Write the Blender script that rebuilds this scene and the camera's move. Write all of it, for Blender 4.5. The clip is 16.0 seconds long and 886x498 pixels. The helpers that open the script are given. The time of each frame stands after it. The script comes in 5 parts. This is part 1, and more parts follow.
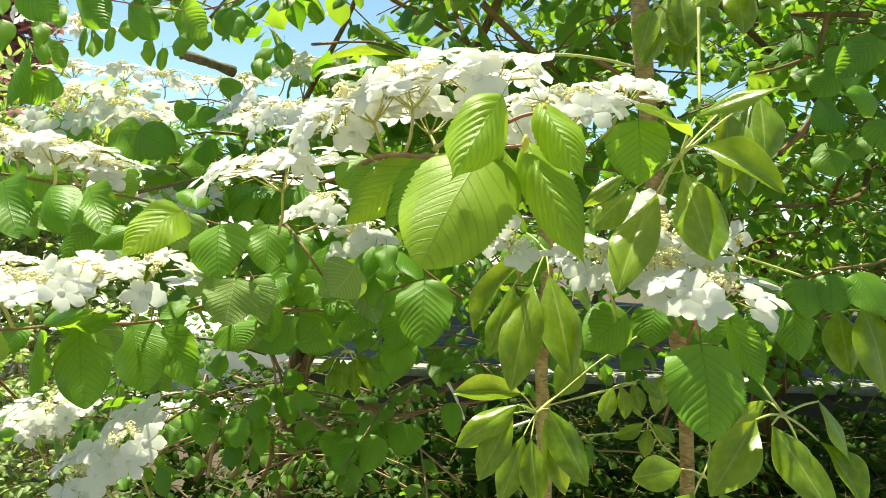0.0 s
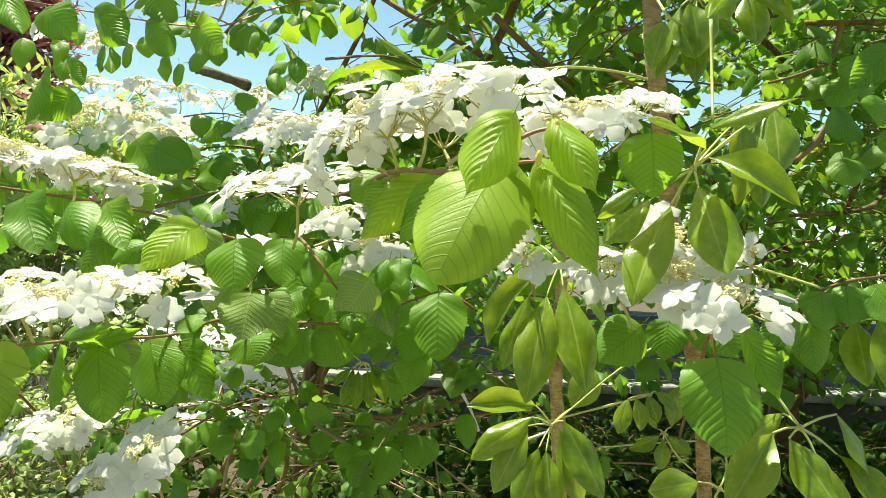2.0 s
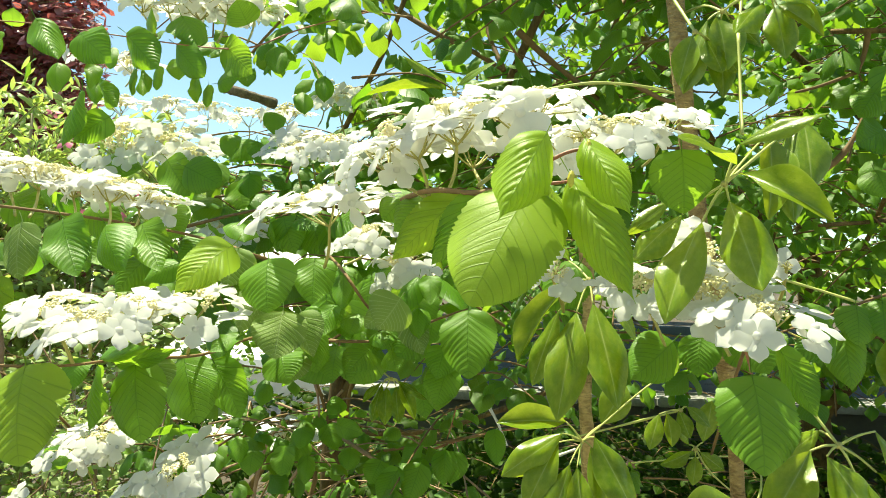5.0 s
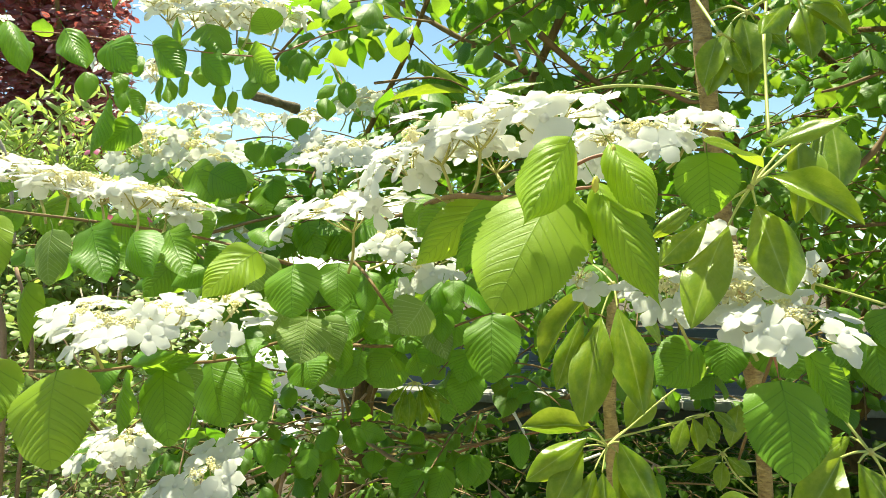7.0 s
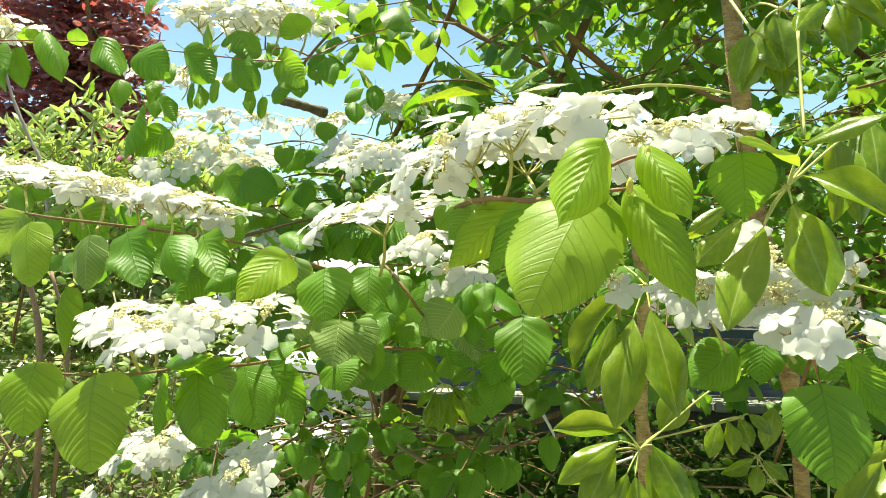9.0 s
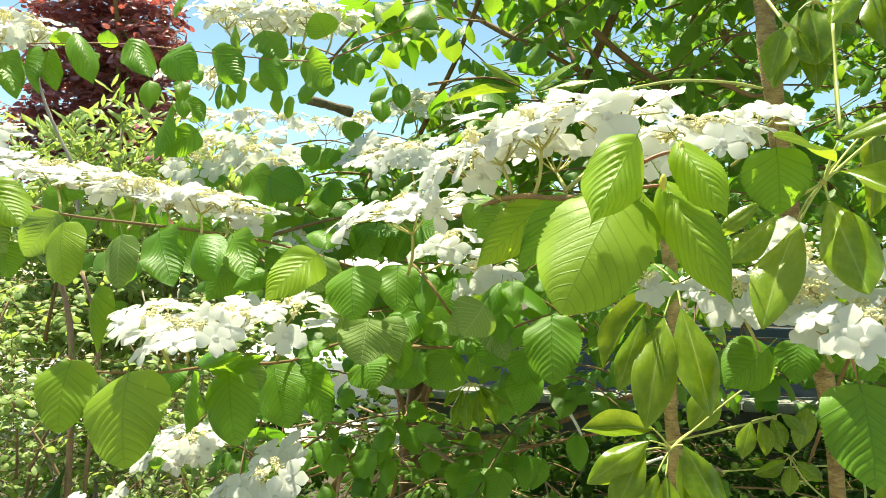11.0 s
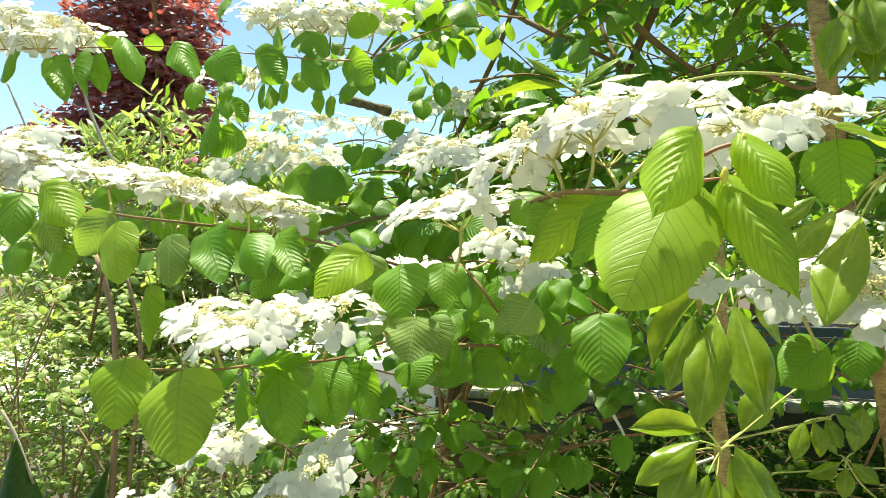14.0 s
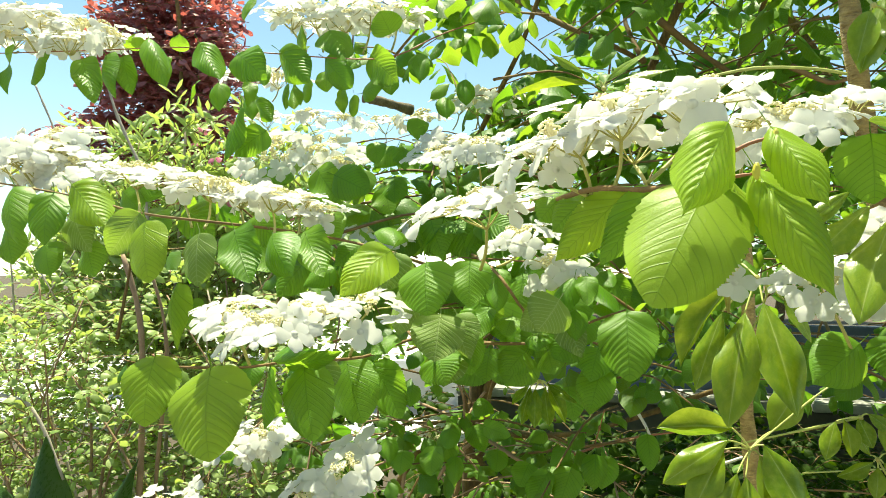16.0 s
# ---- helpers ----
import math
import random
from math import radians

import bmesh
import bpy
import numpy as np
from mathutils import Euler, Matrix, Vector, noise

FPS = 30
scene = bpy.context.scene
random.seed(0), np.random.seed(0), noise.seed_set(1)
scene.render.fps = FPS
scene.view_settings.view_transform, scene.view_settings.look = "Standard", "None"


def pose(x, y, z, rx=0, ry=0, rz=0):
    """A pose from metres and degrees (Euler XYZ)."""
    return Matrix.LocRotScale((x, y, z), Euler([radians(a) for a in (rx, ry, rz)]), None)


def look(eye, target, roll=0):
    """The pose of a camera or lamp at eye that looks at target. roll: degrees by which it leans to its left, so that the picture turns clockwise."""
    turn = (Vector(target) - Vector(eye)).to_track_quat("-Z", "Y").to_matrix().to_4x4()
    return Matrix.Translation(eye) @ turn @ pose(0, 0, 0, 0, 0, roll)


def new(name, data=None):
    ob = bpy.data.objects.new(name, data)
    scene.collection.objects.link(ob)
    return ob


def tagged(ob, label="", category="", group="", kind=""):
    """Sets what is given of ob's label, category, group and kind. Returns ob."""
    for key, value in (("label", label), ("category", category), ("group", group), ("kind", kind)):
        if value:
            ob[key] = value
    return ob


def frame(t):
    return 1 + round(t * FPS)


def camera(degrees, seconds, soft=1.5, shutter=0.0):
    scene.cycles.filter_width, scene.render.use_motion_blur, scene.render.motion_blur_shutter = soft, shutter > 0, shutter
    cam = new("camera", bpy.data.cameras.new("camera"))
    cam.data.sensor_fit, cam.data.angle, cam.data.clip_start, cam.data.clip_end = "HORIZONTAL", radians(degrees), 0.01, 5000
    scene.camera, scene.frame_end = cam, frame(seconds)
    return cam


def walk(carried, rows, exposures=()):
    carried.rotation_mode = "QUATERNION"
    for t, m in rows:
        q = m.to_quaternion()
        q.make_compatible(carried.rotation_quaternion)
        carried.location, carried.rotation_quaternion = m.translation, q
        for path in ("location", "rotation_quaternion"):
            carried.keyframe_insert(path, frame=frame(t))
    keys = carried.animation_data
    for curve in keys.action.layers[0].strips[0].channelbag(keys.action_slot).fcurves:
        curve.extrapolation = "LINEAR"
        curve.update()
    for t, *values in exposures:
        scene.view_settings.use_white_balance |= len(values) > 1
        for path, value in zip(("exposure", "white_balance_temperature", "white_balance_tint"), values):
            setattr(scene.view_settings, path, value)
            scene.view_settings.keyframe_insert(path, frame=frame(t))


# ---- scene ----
cam = camera(62.74, 16.0, soft=0.92)
PATH = [
    (0, (0.0466, 0.0222, 1.5399), (-0.0041, 2.0214, 1.5684), 2.31),
    (0.5, (0.0466, 0.0213, 1.5406), (-0.0127, 2.0201, 1.5763), 2.25),
    (1, (0.0472, 0.0207, 1.5421), (-0.0219, 2.0191, 1.5816), 2.15),
    (1.5, (0.0468, 0.0201, 1.5426), (-0.0320, 2.0180, 1.5900), 2.09),
    (2, (0.0459, 0.0190, 1.5436), (-0.0423, 2.0164, 1.5967), 2.03),
    (2.5, (0.0433, 0.0178, 1.5450), (-0.0532, 2.0146, 1.6045), 1.98),
    (3, (0.0422, 0.0171, 1.5469), (-0.0635, 2.0133, 1.6095), 1.87),
    (3.5, (0.0408, 0.0160, 1.5486), (-0.0754, 2.0116, 1.6153), 1.77),
    (4, (0.0400, 0.0153, 1.5490), (-0.0876, 2.0099, 1.6216), 1.64),
    (6.5, (0.0365, 0.0143, 1.5521), (-0.1534, 2.0034, 1.6386), 1.37),
    (7, (0.0366, 0.0138, 1.5525), (-0.1721, 2.0010, 1.6389), 1.27),
    (7.5, (0.0353, 0.0136, 1.5529), (-0.1919, 1.9987, 1.6402), 1.17),
    (8, (0.0338, 0.0127, 1.5531), (-0.2095, 1.9959, 1.6406), 1.08),
    (8.5, (0.0324, 0.0124, 1.5533), (-0.2297, 1.9932, 1.6421), 0.99),
    (9, (0.0315, 0.0130, 1.5537), (-0.2469, 1.9915, 1.6425), 0.96),
    (11.5, (0.0250, 0.0148, 1.5531), (-0.3327, 1.9808, 1.6369), 0.80),
    (12, (0.0230, 0.0147, 1.5521), (-0.3499, 1.9778, 1.6379), 0.76),
    (12.5, (0.0199, 0.0142, 1.5525), (-0.3680, 1.9744, 1.6371), 0.77),
    (13, (0.0171, 0.0148, 1.5521), (-0.3838, 1.9724, 1.6364), 0.74),
    (13.5, (0.0137, 0.0154, 1.5517), (-0.4018, 1.9700, 1.6350), 0.70),
    (14, (0.0114, 0.0164, 1.5511), (-0.4178, 1.9680, 1.6333), 0.65),
    (14.5, (0.0097, 0.0174, 1.5504), (-0.4362, 1.9654, 1.6317), 0.56),
    (15, (0.0089, 0.0170, 1.5506), (-0.4497, 1.9620, 1.6305), 0.56),
    (15.5, (0.0081, 0.0168, 1.5507), (-0.4656, 1.9583, 1.6293), 0.50),
    (16, (0.0071, 0.0162, 1.5505), (-0.4787, 1.9548, 1.6282), 0.51),
]
walk(cam, [(t, look(eye, target, roll)) for t, eye, target, roll in PATH], exposures=[(0.0, 1.53, 7750, -9), (16.0, 1.60, 7750, -9)])

# ---- world and sun ----
SUN = Vector((-0.20, 0.17, 0.96)).normalized()
world = bpy.data.worlds.new("sky")
scene.world = world
world.use_nodes = True
wn = world.node_tree
sky = wn.nodes.new("ShaderNodeTexSky")
sky.sky_type = 'NISHITA'
sky.sun_disc = False
sky.sun_elevation = math.asin(SUN.z)
sky.sun_rotation = math.atan2(SUN.x, SUN.y)
sky.dust_density = 0.0
sky.air_density = 0.85
sky.ozone_density = 2.0
wn.links.new(sky.outputs[0], wn.nodes["Background"].inputs[0])
wn.nodes["Background"].inputs[1].default_value = 0.086
sun = new("sun", bpy.data.lights.new("sun", 'SUN'))
sun.data.energy = 4.25
sun.data.angle = radians(0.53)
sun.data.color = (1.0, 0.95, 0.87)
sun.matrix_world = look(SUN * 20, (0, 0, 0))


# ---- materials ----
class Nodes:
    """A small builder for node materials."""

    def __init__(self, name):
        self.m = bpy.data.materials.new(name)
        self.m.use_nodes = True
        self.t = self.m.node_tree
        self.t.nodes.clear()

    def add(self, kind, **inputs):
        n = self.t.nodes.new("ShaderNode" + kind)
        for k, v in inputs.items():
            self.put(n, k.replace("_", " "), v)
        return n

    def put(self, n, k, v):
        s = n.inputs[int(k[1:])] if k[0] == "i" and k[1:].isdigit() else n.inputs[k]
        if isinstance(v, bpy.types.NodeSocket):
            self.t.links.new(v, s)
        else:
            s.default_value = v

    def math(self, op, a, b=0.0, c=0.0):
        n = self.t.nodes.new("ShaderNodeMath")
        n.operation = op
        for k, v in enumerate((a, b, c)):
            self.put(n, "i%d" % k, v)
        return n.outputs[0]

    def mix(self, fac, a, b, blend='MIX'):
        n = self.t.nodes.new("ShaderNodeMix")
        n.data_type, n.blend_type = 'RGBA', blend
        self.put(n, "i0", fac)
        self.put(n, "i6", a)
        self.put(n, "i7", b)
        return n.outputs[2]

    def ramp(self, fac, *stops):
        n = self.t.nodes.new("ShaderNodeValToRGB")
        e = n.color_ramp.elements
        while len(e) < len(stops):
            e.new(0.5)
        for k, (p, c) in enumerate(stops):
            e[k].position, e[k].color = p, (*c, 1) if len(c) == 3 else c
        self.put(n, "i0", fac)
        return n.outputs[0]

    def noise(self, scale, detail=3.0, coords='Object', rough=0.55, stretch=None):
        tc = self.t.nodes.new("ShaderNodeTexCoord")
        n = self.add("TexNoise", Scale=scale, Detail=detail, Roughness=rough)
        src = tc.outputs[coords]
        if stretch:
            src = self.add("Mapping", Vector=src, Scale=stretch).outputs[0]
        self.t.links.new(src, n.inputs["Vector"])
        return n.outputs[0]

    def out(self, shader, height=None, depth=0.002, strength=0.5):
        o = self.add("OutputMaterial")
        self.t.links.new(shader, o.inputs[0])
        return self.m


def rgb(r, g, b):
    return (r, g, b, 1.0)


def blade_material(name, dark, light, through_colour, amount, rough, veins, vein_colour, lot='object', spots=0.0, gloss=0.3, vein_show=0.6, vein_through=0.45, deep=None):
    """A thin living blade: gloss and colour on the face, some light let through, veins along the blade's own axes."""
    b = Nodes(name)
    uv = b.t.nodes.new("ShaderNodeUVMap")
    sep = b.add("SeparateXYZ", i0=uv.outputs[0])
    across = b.math('ABSOLUTE', b.math('MULTIPLY', b.math('SUBTRACT', sep.outputs[0], 0.5), 2.0))
    if lot == 'object':
        rnd = b.t.nodes.new("ShaderNodeObjectInfo").outputs["Random"]
    else:
        rnd = b.t.nodes.new("ShaderNodeNewGeometry").outputs["Random Per Island"]
    broad = b.noise(3.2 if lot == 'object' else 30.0, 3.0)
    fine = b.noise(46.0 if lot == 'object' else 420.0, 2.0)
    col = b.mix(b.math('MULTIPLY_ADD', rnd, 0.75, b.math('MULTIPLY', broad, 0.25)), dark, light)
    col = b.mix(b.math('MULTIPLY', b.math('SUBTRACT', fine, 0.35), 0.5), col, light)
    rib = b.math('MULTIPLY', b.math('POWER', b.math('SUBTRACT', 1.0, across), 44.0 if veins else 34.0), 0.6 if veins else 1.0)
    if veins:
        ph = b.math('FRACT', b.math('MULTIPLY', sep.outputs[1], veins))
        line = b.math('POWER', b.math('MULTIPLY', b.math('ABSOLUTE', b.math('SUBTRACT', ph, 0.5)), 2.0), 10.0)
        rib = b.math('MAXIMUM', rib, b.math('MULTIPLY', line, 0.7))
    else:
        ph = b.math('FRACT', b.math('MULTIPLY', b.math('SUBTRACT', sep.outputs[1], b.math('MULTIPLY', across, 0.16)), 11.0))
        line = b.math('POWER', b.math('MULTIPLY', b.math('ABSOLUTE', b.math('SUBTRACT', ph, 0.5)), 2.0), 14.0)
        rib = b.math('MAXIMUM', rib, b.math('MULTIPLY', line, 0.12))
        rib = b.math('MAXIMUM', rib, b.math('MULTIPLY', b.math('POWER', across, 40.0), 0.6))
    col = b.mix(b.math('MULTIPLY', rib, vein_show), col, vein_colour)
    if spots:
        blot = b.ramp(b.noise(6.0, 4.0, stretch=(1.0, 1.6, 1.0)), (0.42, (0, 0, 0)), (0.66, (1, 1, 1)))
        col = b.mix(b.math('MULTIPLY', blot, spots), col, rgb(0.29, 0.36, 0.03))
    own = b.math('POWER', b.math('FRACT', b.math('MULTIPLY', rnd, 7.31)), 0.8)
    thru = b.mix(own, deep or through_colour, through_colour)
    thru = b.mix(b.math('MULTIPLY', rib, vein_through), thru, dark)
    if spots:
        thru = b.mix(b.math('MULTIPLY', blot, spots), thru, rgb(0.66, 0.74, 0.08))
    thru = b.mix(b.math('MULTIPLY', b.math('SUBTRACT', broad, 0.3), 0.4), thru, light)
    bump = b.add("Bump", Strength=0.5, Distance=0.0008, Height=b.math('ADD', b.math('MULTIPLY', fine, 0.6), rib if veins else 0.0))
    face = b.add("BsdfPrincipled", Base_Color=col, Roughness=b.math('MULTIPLY_ADD', fine, 0.15, rough - 0.07), Normal=bump.outputs[0])
    face.inputs["Specular IOR Level"].default_value = gloss
    back = b.add("BsdfTranslucent", Color=thru, Normal=bump.outputs[0])
    mixed = b.add("MixShader", Fac=amount, i1=face.outputs[0], i2=back.outputs[0])
    return b.out(mixed.outputs[0])


def plain_material(name, dark, light, scale, rough=0.8, bump=0.4, depth=0.002, fine=6.0, random_share=0.2, stretch=None, contrast=1.0):
    b = Nodes(name)
    rnd = b.t.nodes.new("ShaderNodeObjectInfo").outputs["Random"]
    n1 = b.noise(scale, 4.0)
    n2 = b.noise(scale * fine, 4.0, stretch=stretch)
    f = b.math('MULTIPLY_ADD', rnd, random_share, b.math('MULTIPLY_ADD', n1, 0.8, b.math('MULTIPLY', n2, 0.5)))
    col = b.mix(b.math('MULTIPLY_ADD', b.math('SUBTRACT', f, 0.75), contrast, 0.5), dark, light)
    bp = b.add("Bump", Strength=bump, Distance=depth, Height=n2)
    p = b.add("BsdfPrincipled", Base_Color=col, Roughness=rough, Normal=bp.outputs[0])
    return b.out(p.outputs[0])


LEAF = blade_material("viburnum_leaf", rgb(0.072, 0.188, 0.013), rgb(0.150, 0.305, 0.027), rgb(0.46, 0.68, 0.06), 0.46, 0.43, 10.0, rgb(0.032, 0.100, 0.010), gloss=0.38, vein_show=0.65, vein_through=0.6, deep=rgb(0.31, 0.57, 0.035))
# Paler yellow-green leaf; its extra brightness stands for sun through the blade.
LEAF_BRIGHTENED = blade_material("viburnum_brightened_leaf", rgb(0.180, 0.315, 0.018), rgb(0.26, 0.385, 0.036), rgb(0.58, 0.775, 0.06), 0.50, 0.45, 10.0, rgb(0.085, 0.190, 0.015), gloss=0.42, vein_show=0.5, vein_through=0.8, deep=rgb(0.50, 0.69, 0.05))
LEAF_UNDER = blade_material("viburnum_leaf_underside", rgb(0.125, 0.205, 0.045), rgb(0.205, 0.295, 0.075), rgb(0.38, 0.56, 0.05), 0.34, 0.60, 10.0, rgb(0.50, 0.58, 0.28), vein_show=0.9, vein_through=0.2)
# Deeper-toned copy of LEAF for inner and far foliage; shade is in its colour.
LEAF_FAR_DARKENED = blade_material("viburnum_leaf_far_darkened", rgb(0.024, 0.092, 0.008), rgb(0.125, 0.245, 0.030), rgb(0.46, 0.66, 0.05), 0.40, 0.46, 9.0, rgb(0.25, 0.42, 0.12), lot='island', vein_show=0.65, vein_through=0.3, gloss=0.32, deep=rgb(0.20, 0.48, 0.025))
LEAFLET = blade_material("umbrella_leaflet", rgb(0.070, 0.150, 0.008), rgb(0.170, 0.265, 0.022), rgb(0.54, 0.64, 0.04), 0.38, 0.23, 0, rgb(0.50, 0.56, 0.20), spots=0.4, gloss=0.5, vein_show=0.8, vein_through=0.2, deep=rgb(0.36, 0.50, 0.02))
LEAFLET_FAR = blade_material("umbrella_leaflet_far", rgb(0.070, 0.150, 0.008), rgb(0.170, 0.265, 0.022), rgb(0.54, 0.64, 0.04), 0.38, 0.25, 0, rgb(0.50, 0.56, 0.20), lot='island', gloss=0.5, deep=rgb(0.36, 0.50, 0.02))
STRAP = blade_material("strap_leaf", rgb(0.014, 0.050, 0.010), rgb(0.050, 0.115, 0.030), rgb(0.16, 0.30, 0.03), 0.25, 0.28, 0, rgb(0.12, 0.20, 0.06), gloss=0.6)
# Ivy green pushed near black: the understory's shade sits in the leaf colour.
IVY_SHADED = blade_material("ivy_leaf_shaded", rgb(0.008, 0.026, 0.002), rgb(0.042, 0.085, 0.007), rgb(0.13, 0.25, 0.01), 0.22, 0.50, 0, rgb(0.16, 0.20, 0.07), lot='island', gloss=0.08)
LIGHT_LEAF = blade_material("pale_green_leaf", rgb(0.085, 0.18, 0.034), rgb(0.44, 0.52, 0.23), rgb(0.56, 0.70, 0.13), 0.40, 0.42, 0, rgb(0.35, 0.42, 0.16), lot='island')
RED_LEAF = blade_material("plum_leaf", rgb(0.036, 0.014, 0.019), rgb(0.46, 0.20, 0.21), rgb(0.72, 0.15, 0.11), 0.34, 0.27, 0, rgb(0.20, 0.05, 0.04), lot='island', gloss=1.0)
PINK = blade_material("pink_petal", rgb(0.62, 0.12, 0.24), rgb(0.75, 0.25, 0.40), rgb(0.80, 0.25, 0.35), 0.35, 0.5, 0, rgb(0.75, 0.3, 0.45), lot='island')


def petal_material(name, lot):
    b = Nodes(name)
    rnd = b.t.nodes.new("ShaderNodeObjectInfo").outputs["Random"] if lot == 'object' else b.t.nodes.new("ShaderNodeNewGeometry").outputs["Random Per Island"]
    n = b.noise(160.0, 3.0)
    col = b.mix(b.math('MULTIPLY_ADD', rnd, 0.6, b.math('MULTIPLY', n, 0.4)), rgb(0.72, 0.73, 0.68), rgb(0.79, 0.79, 0.76))
    bp = b.add("Bump", Strength=0.25, Distance=0.0006, Height=n)
    p = b.add("BsdfPrincipled", Base_Color=col, Roughness=0.55, Normal=bp.outputs[0])
    t = b.add("BsdfTranslucent", Color=rgb(0.80, 0.80, 0.74))
    return b.out(b.add("MixShader", Fac=0.56, i1=p.outputs[0], i2=t.outputs[0]).outputs[0])


PETAL = petal_material("white_petal", 'object')
YELLOW_BUD = plain_material("yellow_bud", rgb(0.45, 0.40, 0.05), rgb(0.70, 0.62, 0.10), 60.0, 0.5, 0.2, 0.0005)
BUD = plain_material("cream_bud", rgb(0.64, 0.58, 0.26), rgb(0.88, 0.81, 0.53), 60.0, 0.55, 0.2, 0.0005)
PETIOLE = plain_material("green_leaf_stalk", rgb(0.34, 0.38, 0.08), rgb(0.55, 0.57, 0.19), 60.0, 0.5, 0.2, 0.0005)
STALK = plain_material("green_stalk", rgb(0.30, 0.28, 0.07), rgb(0.46, 0.42, 0.13), 60.0, 0.5, 0.2, 0.0005)
RED_STALK = plain_material("reddish_twig", rgb(0.24, 0.075, 0.040), rgb(0.40, 0.18, 0.085), 50.0, 0.55, 0.3, 0.0008)
TWIG = plain_material("brown_twig", rgb(0.105, 0.060, 0.020), rgb(0.27, 0.165, 0.060), 60.0, 0.75, 0.5, 0.001)
BARK = plain_material("brown_bark", rgb(0.062, 0.038, 0.010), rgb(0.23, 0.145, 0.042), 26.0, 0.85, 1.0, 0.005, fine=5.0, stretch=(1.6, 1.6, 0.3), contrast=2.2)
TAN_BARK = plain_material("tan_bark", rgb(0.22, 0.135, 0.045), rgb(0.62, 0.450, 0.180), 60.0, 0.85, 1.0, 0.008, fine=3.0, stretch=(0.6, 0.6, 1.8), contrast=2.2)
BROWN_STEM = plain_material("red_brown_stem", rgb(0.16, 0.085, 0.045), rgb(0.44, 0.30, 0.19), 40.0, 0.75, 0.6, 0.002)
WHITE_TWIG = plain_material("bleached_twig", rgb(0.55, 0.52, 0.45), rgb(0.78, 0.75, 0.68), 50.0, 0.7, 0.4, 0.001)
LIMB_BARK = plain_material("grey_brown_bark", rgb(0.075, 0.052, 0.032), rgb(0.30, 0.24, 0.17), 60.0, 0.85, 1.0, 0.004, contrast=2.0)
PALE_BARK = plain_material("pale_bark", rgb(0.26, 0.21, 0.16), rgb(0.55, 0.48, 0.40), 30.0, 0.8, 0.6, 0.003)
SOIL = plain_material("soil", rgb(0.030, 0.022, 0.014), rgb(0.10, 0.075, 0.045), 7.0, 0.95, 0.8, 0.02)
RENDER_WHITE = plain_material("white_wall_paint", rgb(0.70, 0.69, 0.66), rgb(0.82, 0.81, 0.79), 3.0, 0.85, 0.3, 0.003)
# Wall grey lowered to carry the shade behind the ivy in its colour.
SHADED_RENDER = plain_material("shaded_wall_grey", rgb(0.06, 0.056, 0.048), rgb(0.17, 0.16, 0.145), 5.0, 0.9, 0.5, 0.004)
PALE_ROOF = plain_material("white_roof", rgb(0.62, 0.62, 0.60), rgb(0.78, 0.78, 0.77), 4.0, 0.6, 0.2, 0.002)
BOUNCE_PAVING = plain_material("bounce_paving_grey", rgb(0.15, 0.145, 0.13), rgb(0.30, 0.29, 0.265), 6.0, 0.85, 0.5, 0.004)
BOUNCE_GREY = plain_material("bounce_wall_grey", rgb(0.36, 0.35, 0.33), rgb(0.46, 0.45, 0.43), 3.0, 0.85, 0.3, 0.003)
CONCRETE = plain_material("pale_concrete", rgb(0.30, 0.29, 0.27), rgb(0.58, 0.57, 0.54), 9.0, 0.85, 0.5, 0.004)
# Mottled grey stone, darker than the pale concrete.
CAP_STONE = plain_material("mottled_cap_stone", rgb(0.16, 0.155, 0.14), rgb(0.46, 0.45, 0.42), 7.0, 0.85, 0.6, 0.004, contrast=1.6)
BLUE = plain_material("blue_sheet", rgb(0.045, 0.075, 0.14), rgb(0.085, 0.13, 0.22), 6.0, 0.4, 0.2, 0.001)


# ---- builders ----
RNG = np.random.default_rng(11)


def part(name, mesh, material, parent=None, label="", kind=""):
    """Links a bmesh, or a mesh, as one object under a thing or a part."""
    if isinstance(mesh, bmesh.types.BMesh):
        me = bpy.data.meshes.new(name)
        mesh.to_mesh(me)
        mesh.free()
    else:
        me = mesh
    if material and not me.materials:
        me.materials.append(material)
    ob = new(name, me)
    ob.parent = parent
    return tagged(ob, label=label, kind=kind)


def thing(name, at, label, category, group="", kind=""):
    ob = new(name)
    ob.location = at
    ob.empty_display_size = 0.05
    return tagged(ob, label, category, group, kind)


def soft_mesh(name, verts, faces, uvs=None):
    """A smooth-shaded mesh from numpy arrays; uvs are given per vertex."""
    me = bpy.data.meshes.new(name)
    me.from_pydata(np.asarray(verts).tolist(), [], faces if isinstance(faces, list) else faces.tolist())
    if uvs is not None:
        idx = np.empty(len(me.loops), dtype=np.int32)
        me.loops.foreach_get("vertex_index", idx)
        layer = me.uv_layers.new(name="blade")
        layer.data.foreach_set("uv", np.asarray(uvs, dtype=np.float32)[idx].ravel())
    me.polygons.foreach_set("use_smooth", np.ones(len(me.polygons), dtype=bool))
    me.update()
    return me


